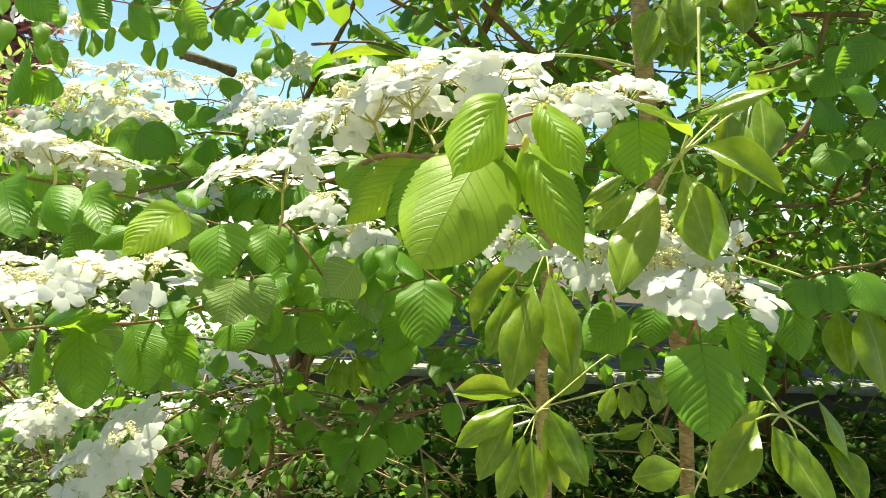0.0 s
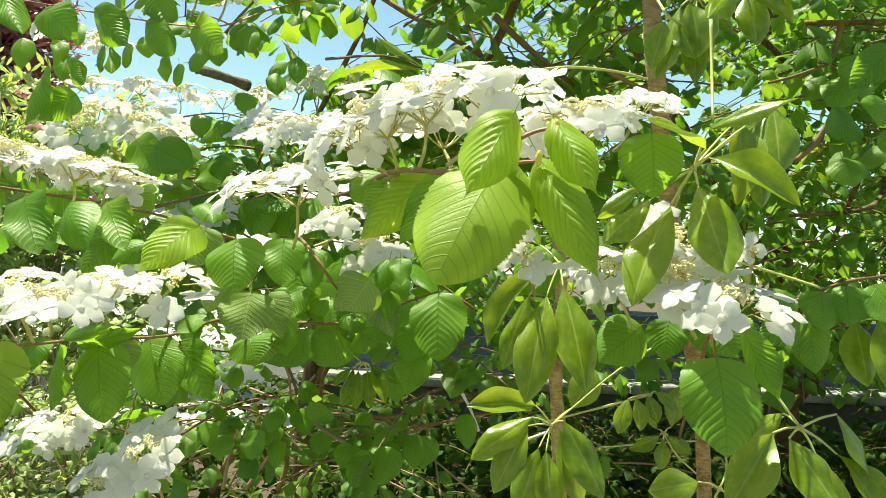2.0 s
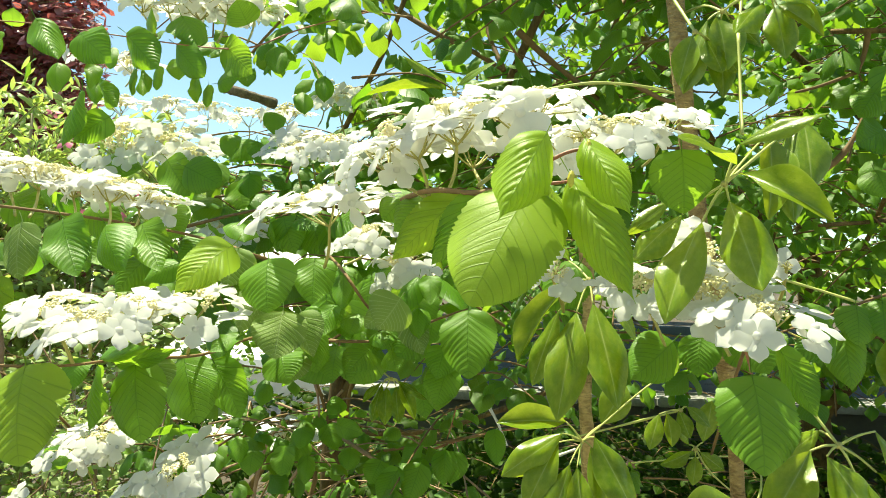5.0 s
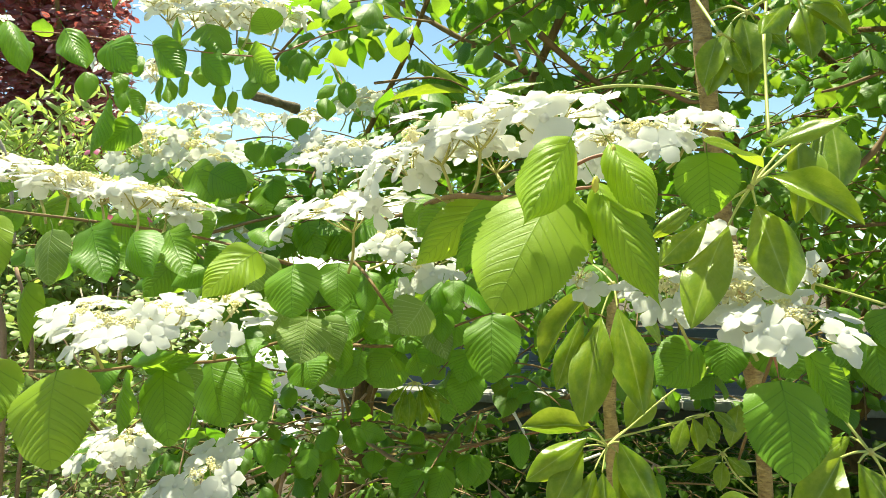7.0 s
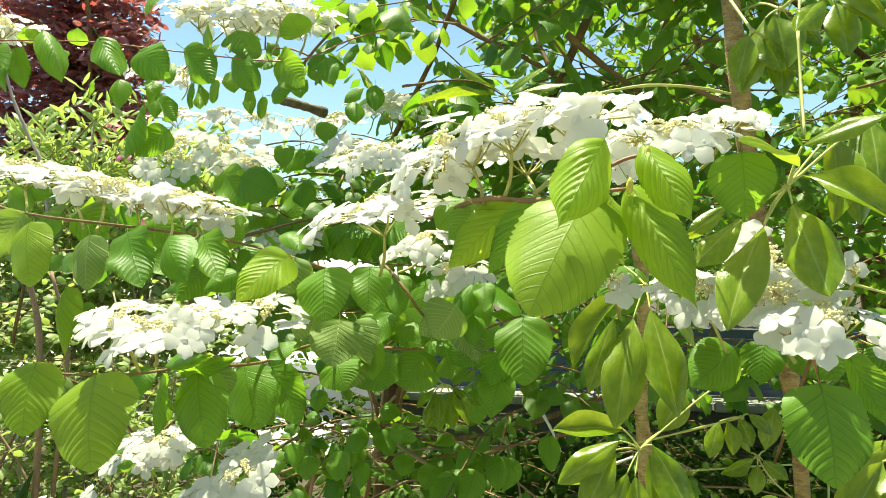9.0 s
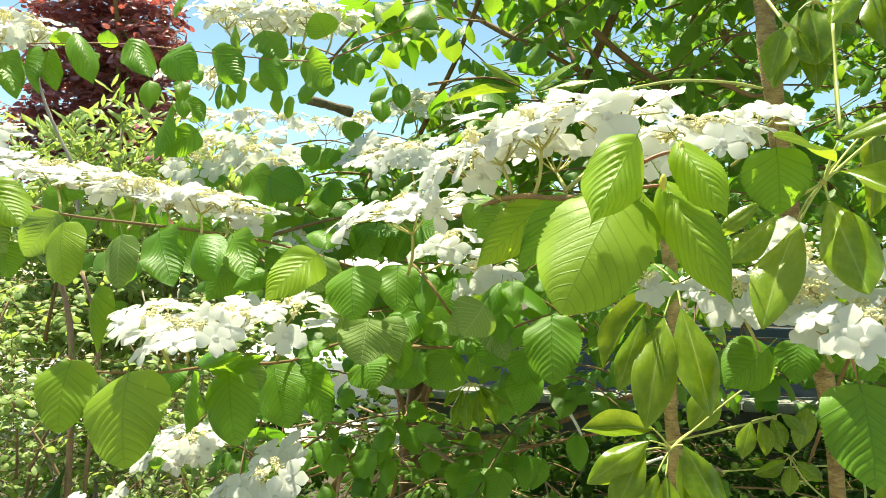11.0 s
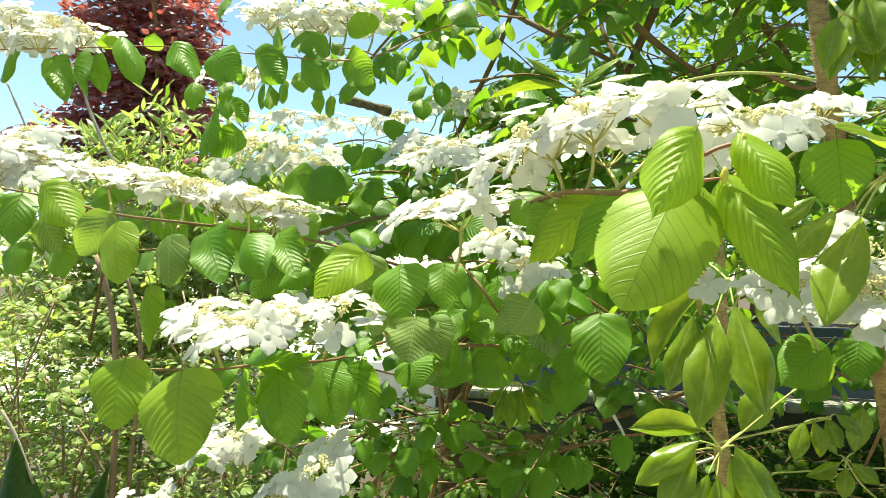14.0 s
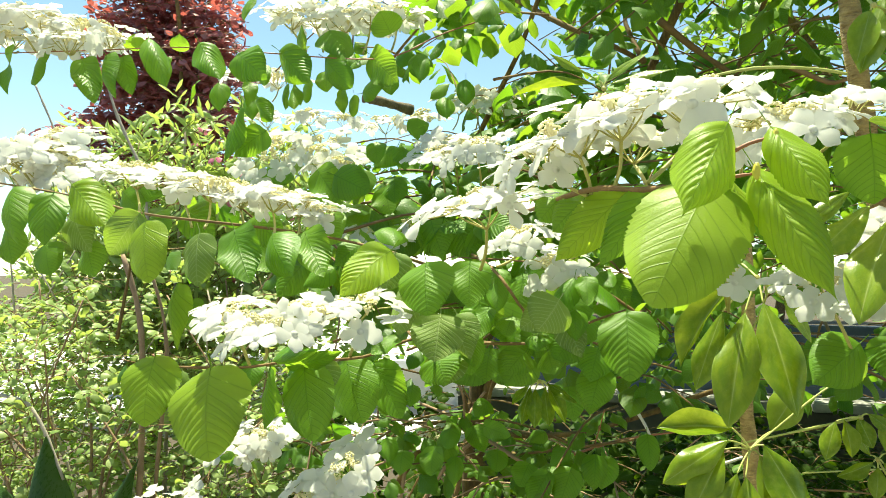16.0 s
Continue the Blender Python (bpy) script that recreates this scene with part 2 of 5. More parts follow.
def tube_arrays(points, r0, r1, sides=6, wobble=0.0, rng=RNG):
    """A tapered tube along a smooth line through the points."""
    p = np.array(points, float)
    fine = []
    for i in range(len(p) - 1):
        a, b, c, d = p[max(i - 1, 0)], p[i], p[i + 1], p[min(i + 2, len(p) - 1)]
        for u in np.linspace(0, 1, 5)[:-1]:
            fine.append(0.5 * (2 * b + (c - a) * u + (2 * a - 5 * b + 4 * c - d) * u * u + (3 * b - a - 3 * c + d) * u ** 3))
    fine.append(p[-1])
    fine = np.array(fine)
    n = len(fine)
    tang = np.gradient(fine, axis=0)
    tang /= np.linalg.norm(tang, axis=1)[:, None] + 1e-9
    ref = np.array([0.3, 0.2, 1.0]) if abs(tang[:, 2]).mean() < 0.8 else np.array([1.0, 0.2, 0.1])
    s = np.cross(tang, ref)
    s /= np.linalg.norm(s, axis=1)[:, None] + 1e-9
    q = np.cross(tang, s)
    rad = np.linspace(r0, r1, n) * (1 + wobble * rng.standard_normal(n))
    ang = np.linspace(0, 2 * np.pi, sides, endpoint=False)
    ring = s[:, None, :] * np.cos(ang)[None, :, None] + q[:, None, :] * np.sin(ang)[None, :, None]
    v = (fine[:, None, :] + ring * rad[:, None, None]).reshape(-1, 3)
    f = [[i * sides + k, i * sides + (k + 1) % sides, (i + 1) * sides + (k + 1) % sides, (i + 1) * sides + k] for i in range(n - 1) for k in range(sides)]
    f.append(list(range(sides))[::-1])
    f.append([(n - 1) * sides + k for k in range(sides)])
    return v, f


def join_arrays(pieces):
    verts, faces, n = [], [], 0
    for v, f in pieces:
        verts.append(v)
        faces += [[i + n for i in q] for q in f]
        n += len(v)
    return np.concatenate(verts), faces


def tube(name, points, r0, r1, material, parent, sides=8, wobble=0.0, label="", origin=None):
    v, f = tube_arrays(points, r0, r1, sides, wobble)
    o = np.array(origin if origin is not None else (parent.matrix_basis.translation if parent else (0, 0, 0)))
    ob = part(name, soft_mesh(name, v - o, f), material, parent, label)
    return ob


def blade(nu, nv, shape, teeth=0, saw=0.0, veins=0, pleat=0.0, bow=0.06, cup=0.05, twist=0.0, wave=0.0, phase=0.0, fold=0.0):
    """A leaf blade: y from the stalk to the tip, 1 long and about 1 wide, face towards +z."""
    u = np.linspace(0, 1, nu)
    s = np.linspace(-1, 1, nv)
    U, S = np.meshgrid(u, s, indexing="ij")
    y = U + (0.60 * np.abs(S) * (1 - U) * (1 - np.exp(-U * 7)) if veins else 0.0)
    half = 0.5 * shape(y)
    w = half * S
    rim = np.abs(S) > 0.99
    if teeth:
        w = np.where(rim, w * (1 + saw * (((u * teeth) % 1.0)[:, None] - 0.4) * np.clip(np.minimum(U, 1 - U) * 8, 0, 1)), w)
    z = bow * 4 * y * (1 - y) - cup * S ** 2 * half * 2 + fold * np.abs(S) * half
    if veins:
        ph = (veins * U) % 1.0
        z = z - pleat * 0.5 * np.cos(ph * 6.2832) * np.clip((1 - np.abs(S)) * 3 + 0.5, 0, 1) * np.clip(half * 4, 0, 1) * np.clip(np.abs(S) * 5, 0, 1)
        z = z - 0.5 * pleat * np.exp(-(S / 0.15) ** 2)
    z = z + wave * np.sin(y * 9 + phase) * S * half + twist * (y - 0.5) * w * 2
    v = np.stack([w, y, z], -1).reshape(-1, 3)
    i = np.arange((nu - 1) * nv).reshape(nu - 1, nv)[:, :-1].ravel()
    f = np.stack([i, i + 1, i + 1 + nv, i + nv], 1)
    uv = np.stack([S * 0.5 + 0.5, U], -1).reshape(-1, 2)
    return v, f, uv


def ovate(u):
    u = np.clip(u, 0, 1)
    return np.clip(1.02 * np.sin(np.pi * u ** 0.71) ** (0.56 + 0.46 * u ** 3), 0.012, None)


def pointed(u):
    u = np.clip(u, 0, 1)
    return np.clip(1.02 * np.sin(np.pi * u ** 0.76) ** (0.62 + 1.1 * u ** 4), 0.012, None)


def round_ovate(u):
    u = np.clip(u, 0, 1)
    return np.clip(1.02 * np.sin(np.pi * u ** 0.72) ** (0.50 + 0.20 * u ** 4), 0.012, None)


def obovate(u):
    return np.clip(np.sin(np.pi * np.clip(u, 0, 1) ** 1.12) ** 0.85, 0.012, None)


def lance(u):
    return np.clip(np.sin(np.pi * np.clip(u, 0, 1) ** 0.9) ** 1.1, 0.012, None)


LEAF_MESH = []
for k, (shp, bow, cup, twist, wave) in enumerate(((round_ovate, 0.07, 0.10, 0.10, 0.06), (ovate, 0.10, 0.05, -0.2, 0.10), (round_ovate, 0.05, -0.06, 0.15, 0.12),
                                                  (ovate, 0.04, 0.14, 0.25, 0.08), (ovate, 0.12, 0.18, -0.1, 0.05), (round_ovate, 0.08, 0.06, 0.08, 0.10),
                                                  (pointed, 0.09, 0.16, -0.15, 0.10))):
    v, f, uv = blade(133, 11, shp, teeth=44, saw=0.10, veins=10, pleat=(0.0020, 0.010, 0.006, 0.011, 0.006, 0.008, 0.011)[k], bow=bow, cup=cup, twist=twist, wave=wave, phase=k)
    sv, sf = tube_arrays([(0, 0.10, 0.02), (0, -0.02, -0.004), (0.01, -0.10, 0.02), (0.02, -0.17, 0.055)], 0.008, 0.011, 5)
    v, f = join_arrays([(v, f.tolist()), (sv, sf)])
    me = soft_mesh("leaf", v, f, np.concatenate([uv, np.full((len(sv), 2), 0.5)]))
    me.materials.append(LEAF)
    LEAF_MESH.append(me)
BRIGHTENED_LEAF_MESH = []
PALE_LEAF_MESH = []
for me in LEAF_MESH:
    me = me.copy()
    me.materials[0] = LEAF_UNDER
    PALE_LEAF_MESH.append(me)
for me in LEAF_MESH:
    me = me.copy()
    me.materials[0] = LEAF_BRIGHTENED
    BRIGHTENED_LEAF_MESH.append(me)
LEAFLET_MESH = []
for k, (bow, cup, twist, wave) in enumerate(((0.05, 0.12, 0.12, 0.06), (0.07, -0.08, -0.15, 0.08), (0.03, 0.16, 0.1, 0.10), (0.06, 0.08, 0.2, 0.04))):
    v, f, uv = blade(29, 11, obovate, bow=bow, cup=cup, twist=twist, wave=wave, phase=k, fold=0.16)
    me = soft_mesh("leaflet", v, f, uv)
    me.materials.append(LEAFLET)
    LEAFLET_MESH.append(me)


def blade_pose(base, tip, width, turn):
    """From the stalk's end to the tip; turn 0 faces the path's side, other values roll the blade about its own axis."""
    base, tip = Vector(base), Vector(tip)
    along = tip - base
    length = along.length
    along.normalize()
    face = Vector((0.0, -1.0, 0.35))
    face = (face - along * face.dot(along)).normalized()
    face.rotate(Matrix.Rotation(radians(turn), 3, along))
    side = along.cross(face)
    m = Matrix((side * width, along * length, face * length)).transposed().to_4x4()
    m.translation = base
    return m


LEAF_COUNT = [0]


def leaf(holder, base, tip, width, turn, under=False, shape=None, brightened=False):
    k = LEAF_COUNT[0] = LEAF_COUNT[0] + 1
    ob = part("leaf", (PALE_LEAF_MESH if under else BRIGHTENED_LEAF_MESH if brightened else LEAF_MESH)[(k * 7 + k // 3) % 5 if shape is None else shape], None, holder, "paler underside turned out" if under else "yellow-green leaf, brightened as if backlit" if brightened else "")
    ob.matrix_world = Matrix()
    ob.matrix_local = Matrix.Translation(-origin_of(holder)) @ blade_pose(base, tip, width, turn)
    return ob


def origin_of(ob):
    at = ob.location.copy()
    while ob.parent:
        ob = ob.parent
        at += ob.location
    return at


def twig(plant, r0, r1, *points):
    """A twig of the shrub, as a part at its own thick end."""
    o = Vector(points[0])
    v, f = tube_arrays(points, r0 * 0.75, r1 * 0.8, 8, 0.07)
    ob = part("branch", soft_mesh("branch", v - np.array(o), f), RED_STALK if r0 < 0.0019 else TWIG, plant)
    ob.location = o - origin_of(plant)
    return ob


def leaf_bud(holder, at, size):
    bm = bmesh.new()
    bmesh.ops.create_icosphere(bm, subdivisions=2, radius=1.0, matrix=Matrix.Diagonal((0.5, 0.5, 1.1, 1)))
    for vv in bm.verts:
        vv.co *= size * (1 + 0.2 * noise.noise(vv.co * 3))
    ob = part("leaf_bud", bm, YELLOW_BUD, holder, "small yellow-green bud")
    ob.location = Vector(at) - origin_of(holder)


def leaflet(hub, base, tip, width, turn, arch=1.0):
    k = LEAF_COUNT[0] = LEAF_COUNT[0] + 1
    o = origin_of(hub)
    ob = part("leaflet", LEAFLET_MESH[k % len(LEAFLET_MESH)], None, hub)
    ob.matrix_local = Matrix.Translation(-o) @ blade_pose(base, tip, width, turn) @ Matrix.Diagonal((1, 1, arch, 1))
    b = np.array(base) - np.array(o)
    mid = b * 0.5 + np.array((0, 0, 0.002))
    v, f = tube_arrays([(0, 0, 0), mid, b], 0.0013, 0.0009, 6)
    part("leaf_stalk", soft_mesh("leaf_stalk", v, f), PETIOLE, hub)
    return ob


def whorl(plant, at):
    bm = bmesh.new()
    bmesh.ops.create_icosphere(bm, subdivisions=2, radius=0.0032)
    for vv in bm.verts:
        vv.co *= 1 + 0.25 * noise.noise(vv.co * 400)
    ob = part("leaf_whorl", bm, STALK, plant)
    ob.location = Vector(at) - origin_of(plant)
    return ob


# a sterile floret: five rounded lobes on narrow claws, one of them smaller, round a small eye
FLORET = []
for k in range(7):
    rng = np.random.default_rng(40 + k)
    pieces = []
    for j in range(5):
        u, s = np.linspace(0, 1, 9), np.linspace(-1, 1, 7)
        prof = np.sin(np.pi * (0.07 + 0.86 * u ** 1.55)) ** 0.72
        size = (0.50 + 0.05 * rng.standard_normal()) * (0.70 if j == 0 else 1)
        U, S = np.meshgrid(u, s, indexing="ij")
        x = S * prof[:, None] * (0.36 + 0.03 * rng.standard_normal()) * size
        y = size * (0.05 + 0.95 * U) - 0.13 * size * S ** 2 * U ** 3 - 0.03 * size * (1 - S ** 2) * U ** 8
        droop, roll = 0.24 * rng.random() - 0.04, 0.14 * rng.standard_normal()
        z = size * (0.07 * np.sin(U * 2.4) - droop * U ** 2 - 0.09 * S ** 2 * U * (rng.random() - 0.1) + roll * S * U * 0.4 + 0.018 * np.sin(U * 7 + k) * S) + 0.007 * j
        a = 2 * np.pi * j / 5 + 0.09 * rng.standard_normal()
        v = np.stack([x * np.cos(a) - y * np.sin(a), x * np.sin(a) + y * np.cos(a), z], -1).reshape(-1, 3)
        i = np.arange(8 * 7).reshape(8, 7)[:, :-1].ravel()
        pieces.append((v, np.stack([i, i + 1, i + 8, i + 7], 1).tolist()))
    ring = np.linspace(0, 6.283, 8, endpoint=False)
    dome = np.concatenate([np.stack([0.085 * np.cos(ring), 0.085 * np.sin(ring), 0 * ring + 0.01], 1), np.stack([0.05 * np.cos(ring), 0.05 * np.sin(ring), 0 * ring + 0.07], 1)])
    pieces.append((dome, [[q, (q + 1) % 8, 8 + (q + 1) % 8, 8 + q] for q in range(8)] + [list(range(8, 16))]))
    v, f = join_arrays(pieces)
    me = soft_mesh("floret", v, f)
    me.materials.append(PETAL)
    FLORET.append(me)

# small mounds of round flower buds on their own short rays, together a disc 1 in radius
BUDS = []
for k in range(4):
    rng = np.random.default_rng(70 + k)
    bm = bmesh.new()
    for c in range(8):
        ca = c * 6.283 / 7 + 0.25 * rng.standard_normal()
        cr = 0.0 if c == 0 else 0.68 + 0.10 * rng.standard_normal()
        lift = 0.10 * rng.standard_normal()
        for j in range(21):
            a, r = rng.random() * 6.283, 0.31 * math.sqrt(rng.random())
            x, y = cr * math.cos(ca) + r * math.cos(a), cr * math.sin(ca) + r * math.sin(a)
            z = 0.14 * (1 - (x * x + y * y)) + lift + 1.1 * (0.096 - r * r) + 0.08 * rng.random()
            bmesh.ops.create_icosphere(bm, subdivisions=1, radius=0.044 + 0.016 * rng.random(), matrix=Matrix.Translation((x, y, z)))
        bmesh.ops.create_cone(bm, cap_ends=True, segments=5, radius1=0.020, radius2=0.16, depth=0.34,
                              matrix=Matrix.Translation((cr * math.cos(ca) * 0.9, cr * math.sin(ca) * 0.9, lift - 0.08)))
    for q in bm.faces:
        q.smooth = True
    me = bpy.data.meshes.new("bud_disc")
    bm.to_mesh(me)
    bm.free()
    me.materials.append(BUD)
    BUDS.append(me)
HEAD_COUNT = [0]


def flower_head(plant, centre, radius, back, side, base, count):
    """A lacecap head: stalk and rays, a disc of buds, and showy florets round the rim."""
    k = HEAD_COUNT[0] = HEAD_COUNT[0] + 1
    rng = np.random.default_rng(500 + k)
    turn = Euler((radians(back), radians(side), 0)).to_matrix()
    c = Vector(centre)
    o = Vector(base)
    plane = [turn @ Vector((1, 0, 0)), turn @ Vector((0, 1, 0)), turn @ Vector((0, 0, 1))]
    fork = c - plane[2] * radius * 0.5 - o
    pieces = [tube_arrays([(0, 0, 0), fork * 0.5 + Vector((0.002, 0, -0.002)), fork], 0.0017, 0.0014, 6)]
    spin = rng.random() * 6.28
    for j in range(6):
        a = spin + j * 1.047 + 0.2 * rng.standard_normal()
        tip = c + (plane[0] * math.cos(a) + plane[1] * math.sin(a)) * radius * 0.5 - plane[2] * 0.002 - o
        pieces.append(tube_arrays([fork, fork * 0.55 + tip * 0.45 - plane[2] * 0.002, tip], 0.0010, 0.0006, 5))
    spots = []
    lax = back < 15
    count = round(count * (1.2 if lax else 1.15))
    for j in range(count):
        a = spin + j * 6.283 / count + 0.16 * rng.standard_normal()
        hang = lax and rng.random() < 0.28
        r = radius * ((0.70 if hang else 0.90) + 0.13 * rng.standard_normal())
        p = c + (plane[0] * math.cos(a) + plane[1] * math.sin(a)) * r + plane[2] * (0.005 * rng.standard_normal() - (0.013 if hang else 0.003)) - o
        spots.append((a, p, hang))
        near = c - o + (p - (c - o)) * 0.55 - plane[2] * 0.004
        pieces.append(tube_arrays([near, near * 0.5 + p * 0.5 - plane[2] * 0.001, p - plane[2] * 0.001], 0.0007, 0.0005, 4))
    v, f = join_arrays(pieces)
    head = part("flower_head", soft_mesh("flower_head", v, f), STALK, plant, "flat lacecap of cream buds ringed by white florets")
    head.location = o - origin_of(plant)
    disc = part("bud_disc", BUDS[k % 4], None, head)
    disc.matrix_local = Matrix.Translation(c - o) @ turn.to_4x4() @ Matrix.Rotation(spin, 4, 'Z') @ Matrix.Diagonal((radius * 0.52, radius * 0.52, radius * 0.52, 1))
    for j, (a, p, hang) in enumerate(spots):
        lean = Matrix.Rotation(radians((2 if back >= 50 else (36 if math.sin(a) < -0.25 else 8) if back >= 15 else 62 if hang else 11) + (7 if back >= 50 else 15) * rng.standard_normal()), 4, plane[1] * math.cos(a) - plane[0] * math.sin(a))
        size = min(0.051, max(0.041, 0.80 * radius + 0.008)) + 0.003 * rng.standard_normal()
        fl = part("floret", FLORET[(j * 3 + k) % 7], None, head)
        fl.matrix_local = Matrix.Translation(p) @ lean @ turn.to_4x4() @ Matrix.Rotation(rng.random() * 6.28, 4, 'Z') @ Matrix.Diagonal((size, size, size, 1))
    return head


def thicket(plant, count, region, twig_length, leaf_length, aspect, template, material, rng, twig_material=None, pairs=6, droop=0.35, rise=0.15,
            spread=0.8, name="foliage", twig_radius=0.0016, keep=None, twigs=True, single=False):
    """Many leafy twigs in a region: one mesh of thin wood, one of blades set in pairs along it."""
    V, F, UV = template
    verts, faces, uvs, wood = [], [], [], []
    n = 0
    o = np.array(origin_of(plant))
    for c in range(count):
        p = np.array(region(rng))
        if keep and not keep(p):
            continue
        a = rng.random() * 6.283
        d = np.array((math.cos(a), math.sin(a), rise + 0.3 * rng.standard_normal()))
        d /= np.linalg.norm(d)
        length = twig_length * (0.6 + 0.8 * rng.random())
        pts = [p - d * length / 2, p + np.array((0, 0, 0.05 * length)), p + d * length / 2 - np.array((0, 0, 0.10 * length))]
        if twigs:
            wood.append(tube_arrays([q - o for q in pts], twig_radius * (0.8 + 0.6 * rng.random()), twig_radius * 0.4, 4))
        for j in range(pairs):
            u = (j + 0.7) / pairs
            at = pts[0] * (1 - u) + pts[2] * u + np.array((0, 0, 0.05 * length * (1 - (2 * u - 1) ** 2)))
            for s in (-1, 1):
                if rng.random() < 0.12:
                    continue
                side = np.array((-d[1], d[0], 0.0)) * s
                ax = side * spread + d * (0.45 + 0.3 * rng.standard_normal()) + np.array((0, 0, -droop + 0.35 * rng.standard_normal()))
                ax /= np.linalg.norm(ax)
                up = np.array((0.45 * rng.standard_normal(), 0.45 * rng.standard_normal() - 0.45, 0.8))
                up -= ax * (up @ ax)
                up /= np.linalg.norm(up)
                x = np.cross(ax, up)
                L = leaf_length * (0.65 + 0.6 * rng.random())
                base = at + ax * 0.15 * L
                if single:
                    ob = part("leaf", LEAF_MESH[int(rng.integers(0, 5))], None, plant)
                    m = Matrix((Vector(x) * L * aspect, Vector(ax) * L, Vector(up) * L)).transposed().to_4x4()
                    m.translation = Vector(base - o)
                    ob.matrix_local = m
                    continue
                verts.append(V[:, :1] * x * (L * aspect) + V[:, 1:2] * ax * L + V[:, 2:] * up * L + base - o)
                faces.append(F + n)
                uvs.append(UV)
                n += len(V)
    if wood:
        v, f = join_arrays(wood)
        part("fine_wood", soft_mesh("fine_wood", v, f), twig_material or TWIG, plant, kind="stuff")
    if single:
        return None
    me = soft_mesh(name, np.concatenate(verts), np.concatenate(faces), np.concatenate(uvs))
    return part(name, me, material, plant, kind="stuff")


MID_LEAF = blade(10, 5, ovate, veins=9, pleat=0.0, bow=0.08, cup=0.10, twist=0.15, wave=0.1)
SMALL_LEAF = blade(5, 3, lance, bow=0.10, cup=0.12)
ROUND_LEAF = blade(5, 3, ovate, bow=0.10, cup=0.12)
MID_LEAFLET = blade(9, 5, obovate, bow=0.10, cup=0.12, twist=0.2)


def box(x0, x1, y0, y1, z0, z1):
    return lambda rng: (x0 + (x1 - x0) * rng.random(), y0 + (y1 - y0) * rng.random(), z0 + (z1 - z0) * rng.random())


def ball(x, y, z, rx, ry, rz):
    def pick(rng):
        d = rng.standard_normal(3)
        d *= rng.random() ** 0.45 / np.linalg.norm(d)
        return (x + d[0] * rx, y + d[1] * ry, z + d[2] * rz)
    return pick


def slab(name, x0, x1, y0, y1, z0, z1, material, parent=None, bevel=0.01, label="", kind=""):
    bm = bmesh.new()
    bmesh.ops.create_cube(bm, size=1.0, matrix=Matrix.Translation(((x0 + x1) / 2, (y0 + y1) / 2, (z0 + z1) / 2)) @ Matrix.Diagonal((x1 - x0, y1 - y0, z1 - z0, 1)))
    if bevel:
        bmesh.ops.bevel(bm, geom=bm.edges[:], offset=bevel, segments=2, affect='EDGES')
    if parent:
        bmesh.ops.translate(bm, verts=bm.verts[:], vec=-origin_of(parent))
    return part(name, bm, material, parent, label, kind)

# ---- ground and setting ----
bm = bmesh.new()
bmesh.ops.create_grid(bm, x_segments=90, y_segments=90, size=1.0)
for vv in bm.verts:
    x, y = vv.co.x, vv.co.y
    vv.co.x, vv.co.y = math.copysign(abs(x) ** 3, x) * 400, math.copysign(abs(y) ** 3, y) * 400
    vv.co.z = 0.05 * noise.noise(Vector((vv.co.x * 0.7, vv.co.y * 0.7, 0)))
ground = part("ground", bm, SOIL)
tagged(ground, "dark soil and leaf litter under the shrubs", "ground", kind="structure")
slab("pavement", -16.0, 6.0, 6.2, 15.0, -0.2, 0.075, CONCRETE, bevel=0.02)
tagged(bpy.data.objects["pavement"], "pale sunlit concrete yard behind the garden", "pavement", kind="structure")

wall = slab("wall_garden", -0.9, 6.0, 4.00, 4.22, -0.2, 0.90, SHADED_RENDER)
tagged(wall, "low grey garden wall behind the shrubs, its colour darkened for the shade there", "wall", kind="structure")
x = -0.9
while x < 5.9:
    slab("coping_stone", x + 0.004, x + 0.596, 3.95, 4.24, 0.902, 0.952, CAP_STONE, wall, 0.008)
    x += 0.6
fence = thing("fence_panel", (2.5, 4.18, 0.952), "blue ribbed metal sheet fence standing on the low wall", "fence")
for k in range(7):
    slab("rib", -0.9, 6.0, 4.17 - 0.012 * (k % 2), 4.20, 0.956 + 0.052 * k, 1.006 + 0.052 * k, BLUE, fence, 0.006)

house = thing("garden_house", (-4.0, 10.5, 0.07), "low white rendered outbuilding with a broad white sheet roof", "building")
slab("wall", -6.0, -1.5, 8.2, 14.4, 0.07, 0.88, RENDER_WHITE, house, 0.02)
bm = bmesh.new()
prof = [(7.6, 0.56), (11.5, 2.72), (15.0, 1.0), (15.0, 1.08), (11.5, 2.82), (7.6, 0.64)]
ends = [[bm.verts.new(Vector((xx, yy, zz)) - origin_of(house)) for yy, zz in prof] for xx in (-6.3, -1.2)]
for k in range(6):
    bm.faces.new((ends[0][k], ends[0][(k + 1) % 6], ends[1][(k + 1) % 6], ends[1][k]))
bm.faces.new(ends[0][::-1])
bm.faces.new(ends[1])
bmesh.ops.recalc_face_normals(bm, faces=bm.faces[:])
part("roof", bm, PALE_ROOF, house, "broad white sheet roof")

# unseen paving and wall round the camera, added to bounce fill light onto the shrubs
slab("patio", -9.0, 9.0, -4.0, 0.55, -0.2, 0.08, BOUNCE_PAVING, bevel=0.02)
tagged(bpy.data.objects["patio"], "unseen grey paving added to bounce light up onto the shrubs", "pavement", kind="structure")
bounce_wall = slab("wall_house", -9.0, 9.0, -4.3, -4.0, -0.2, 3.0, BOUNCE_GREY)
tagged(bounce_wall, "unseen plain grey wall added to bounce light onto the shrubs", "wall", kind="structure")

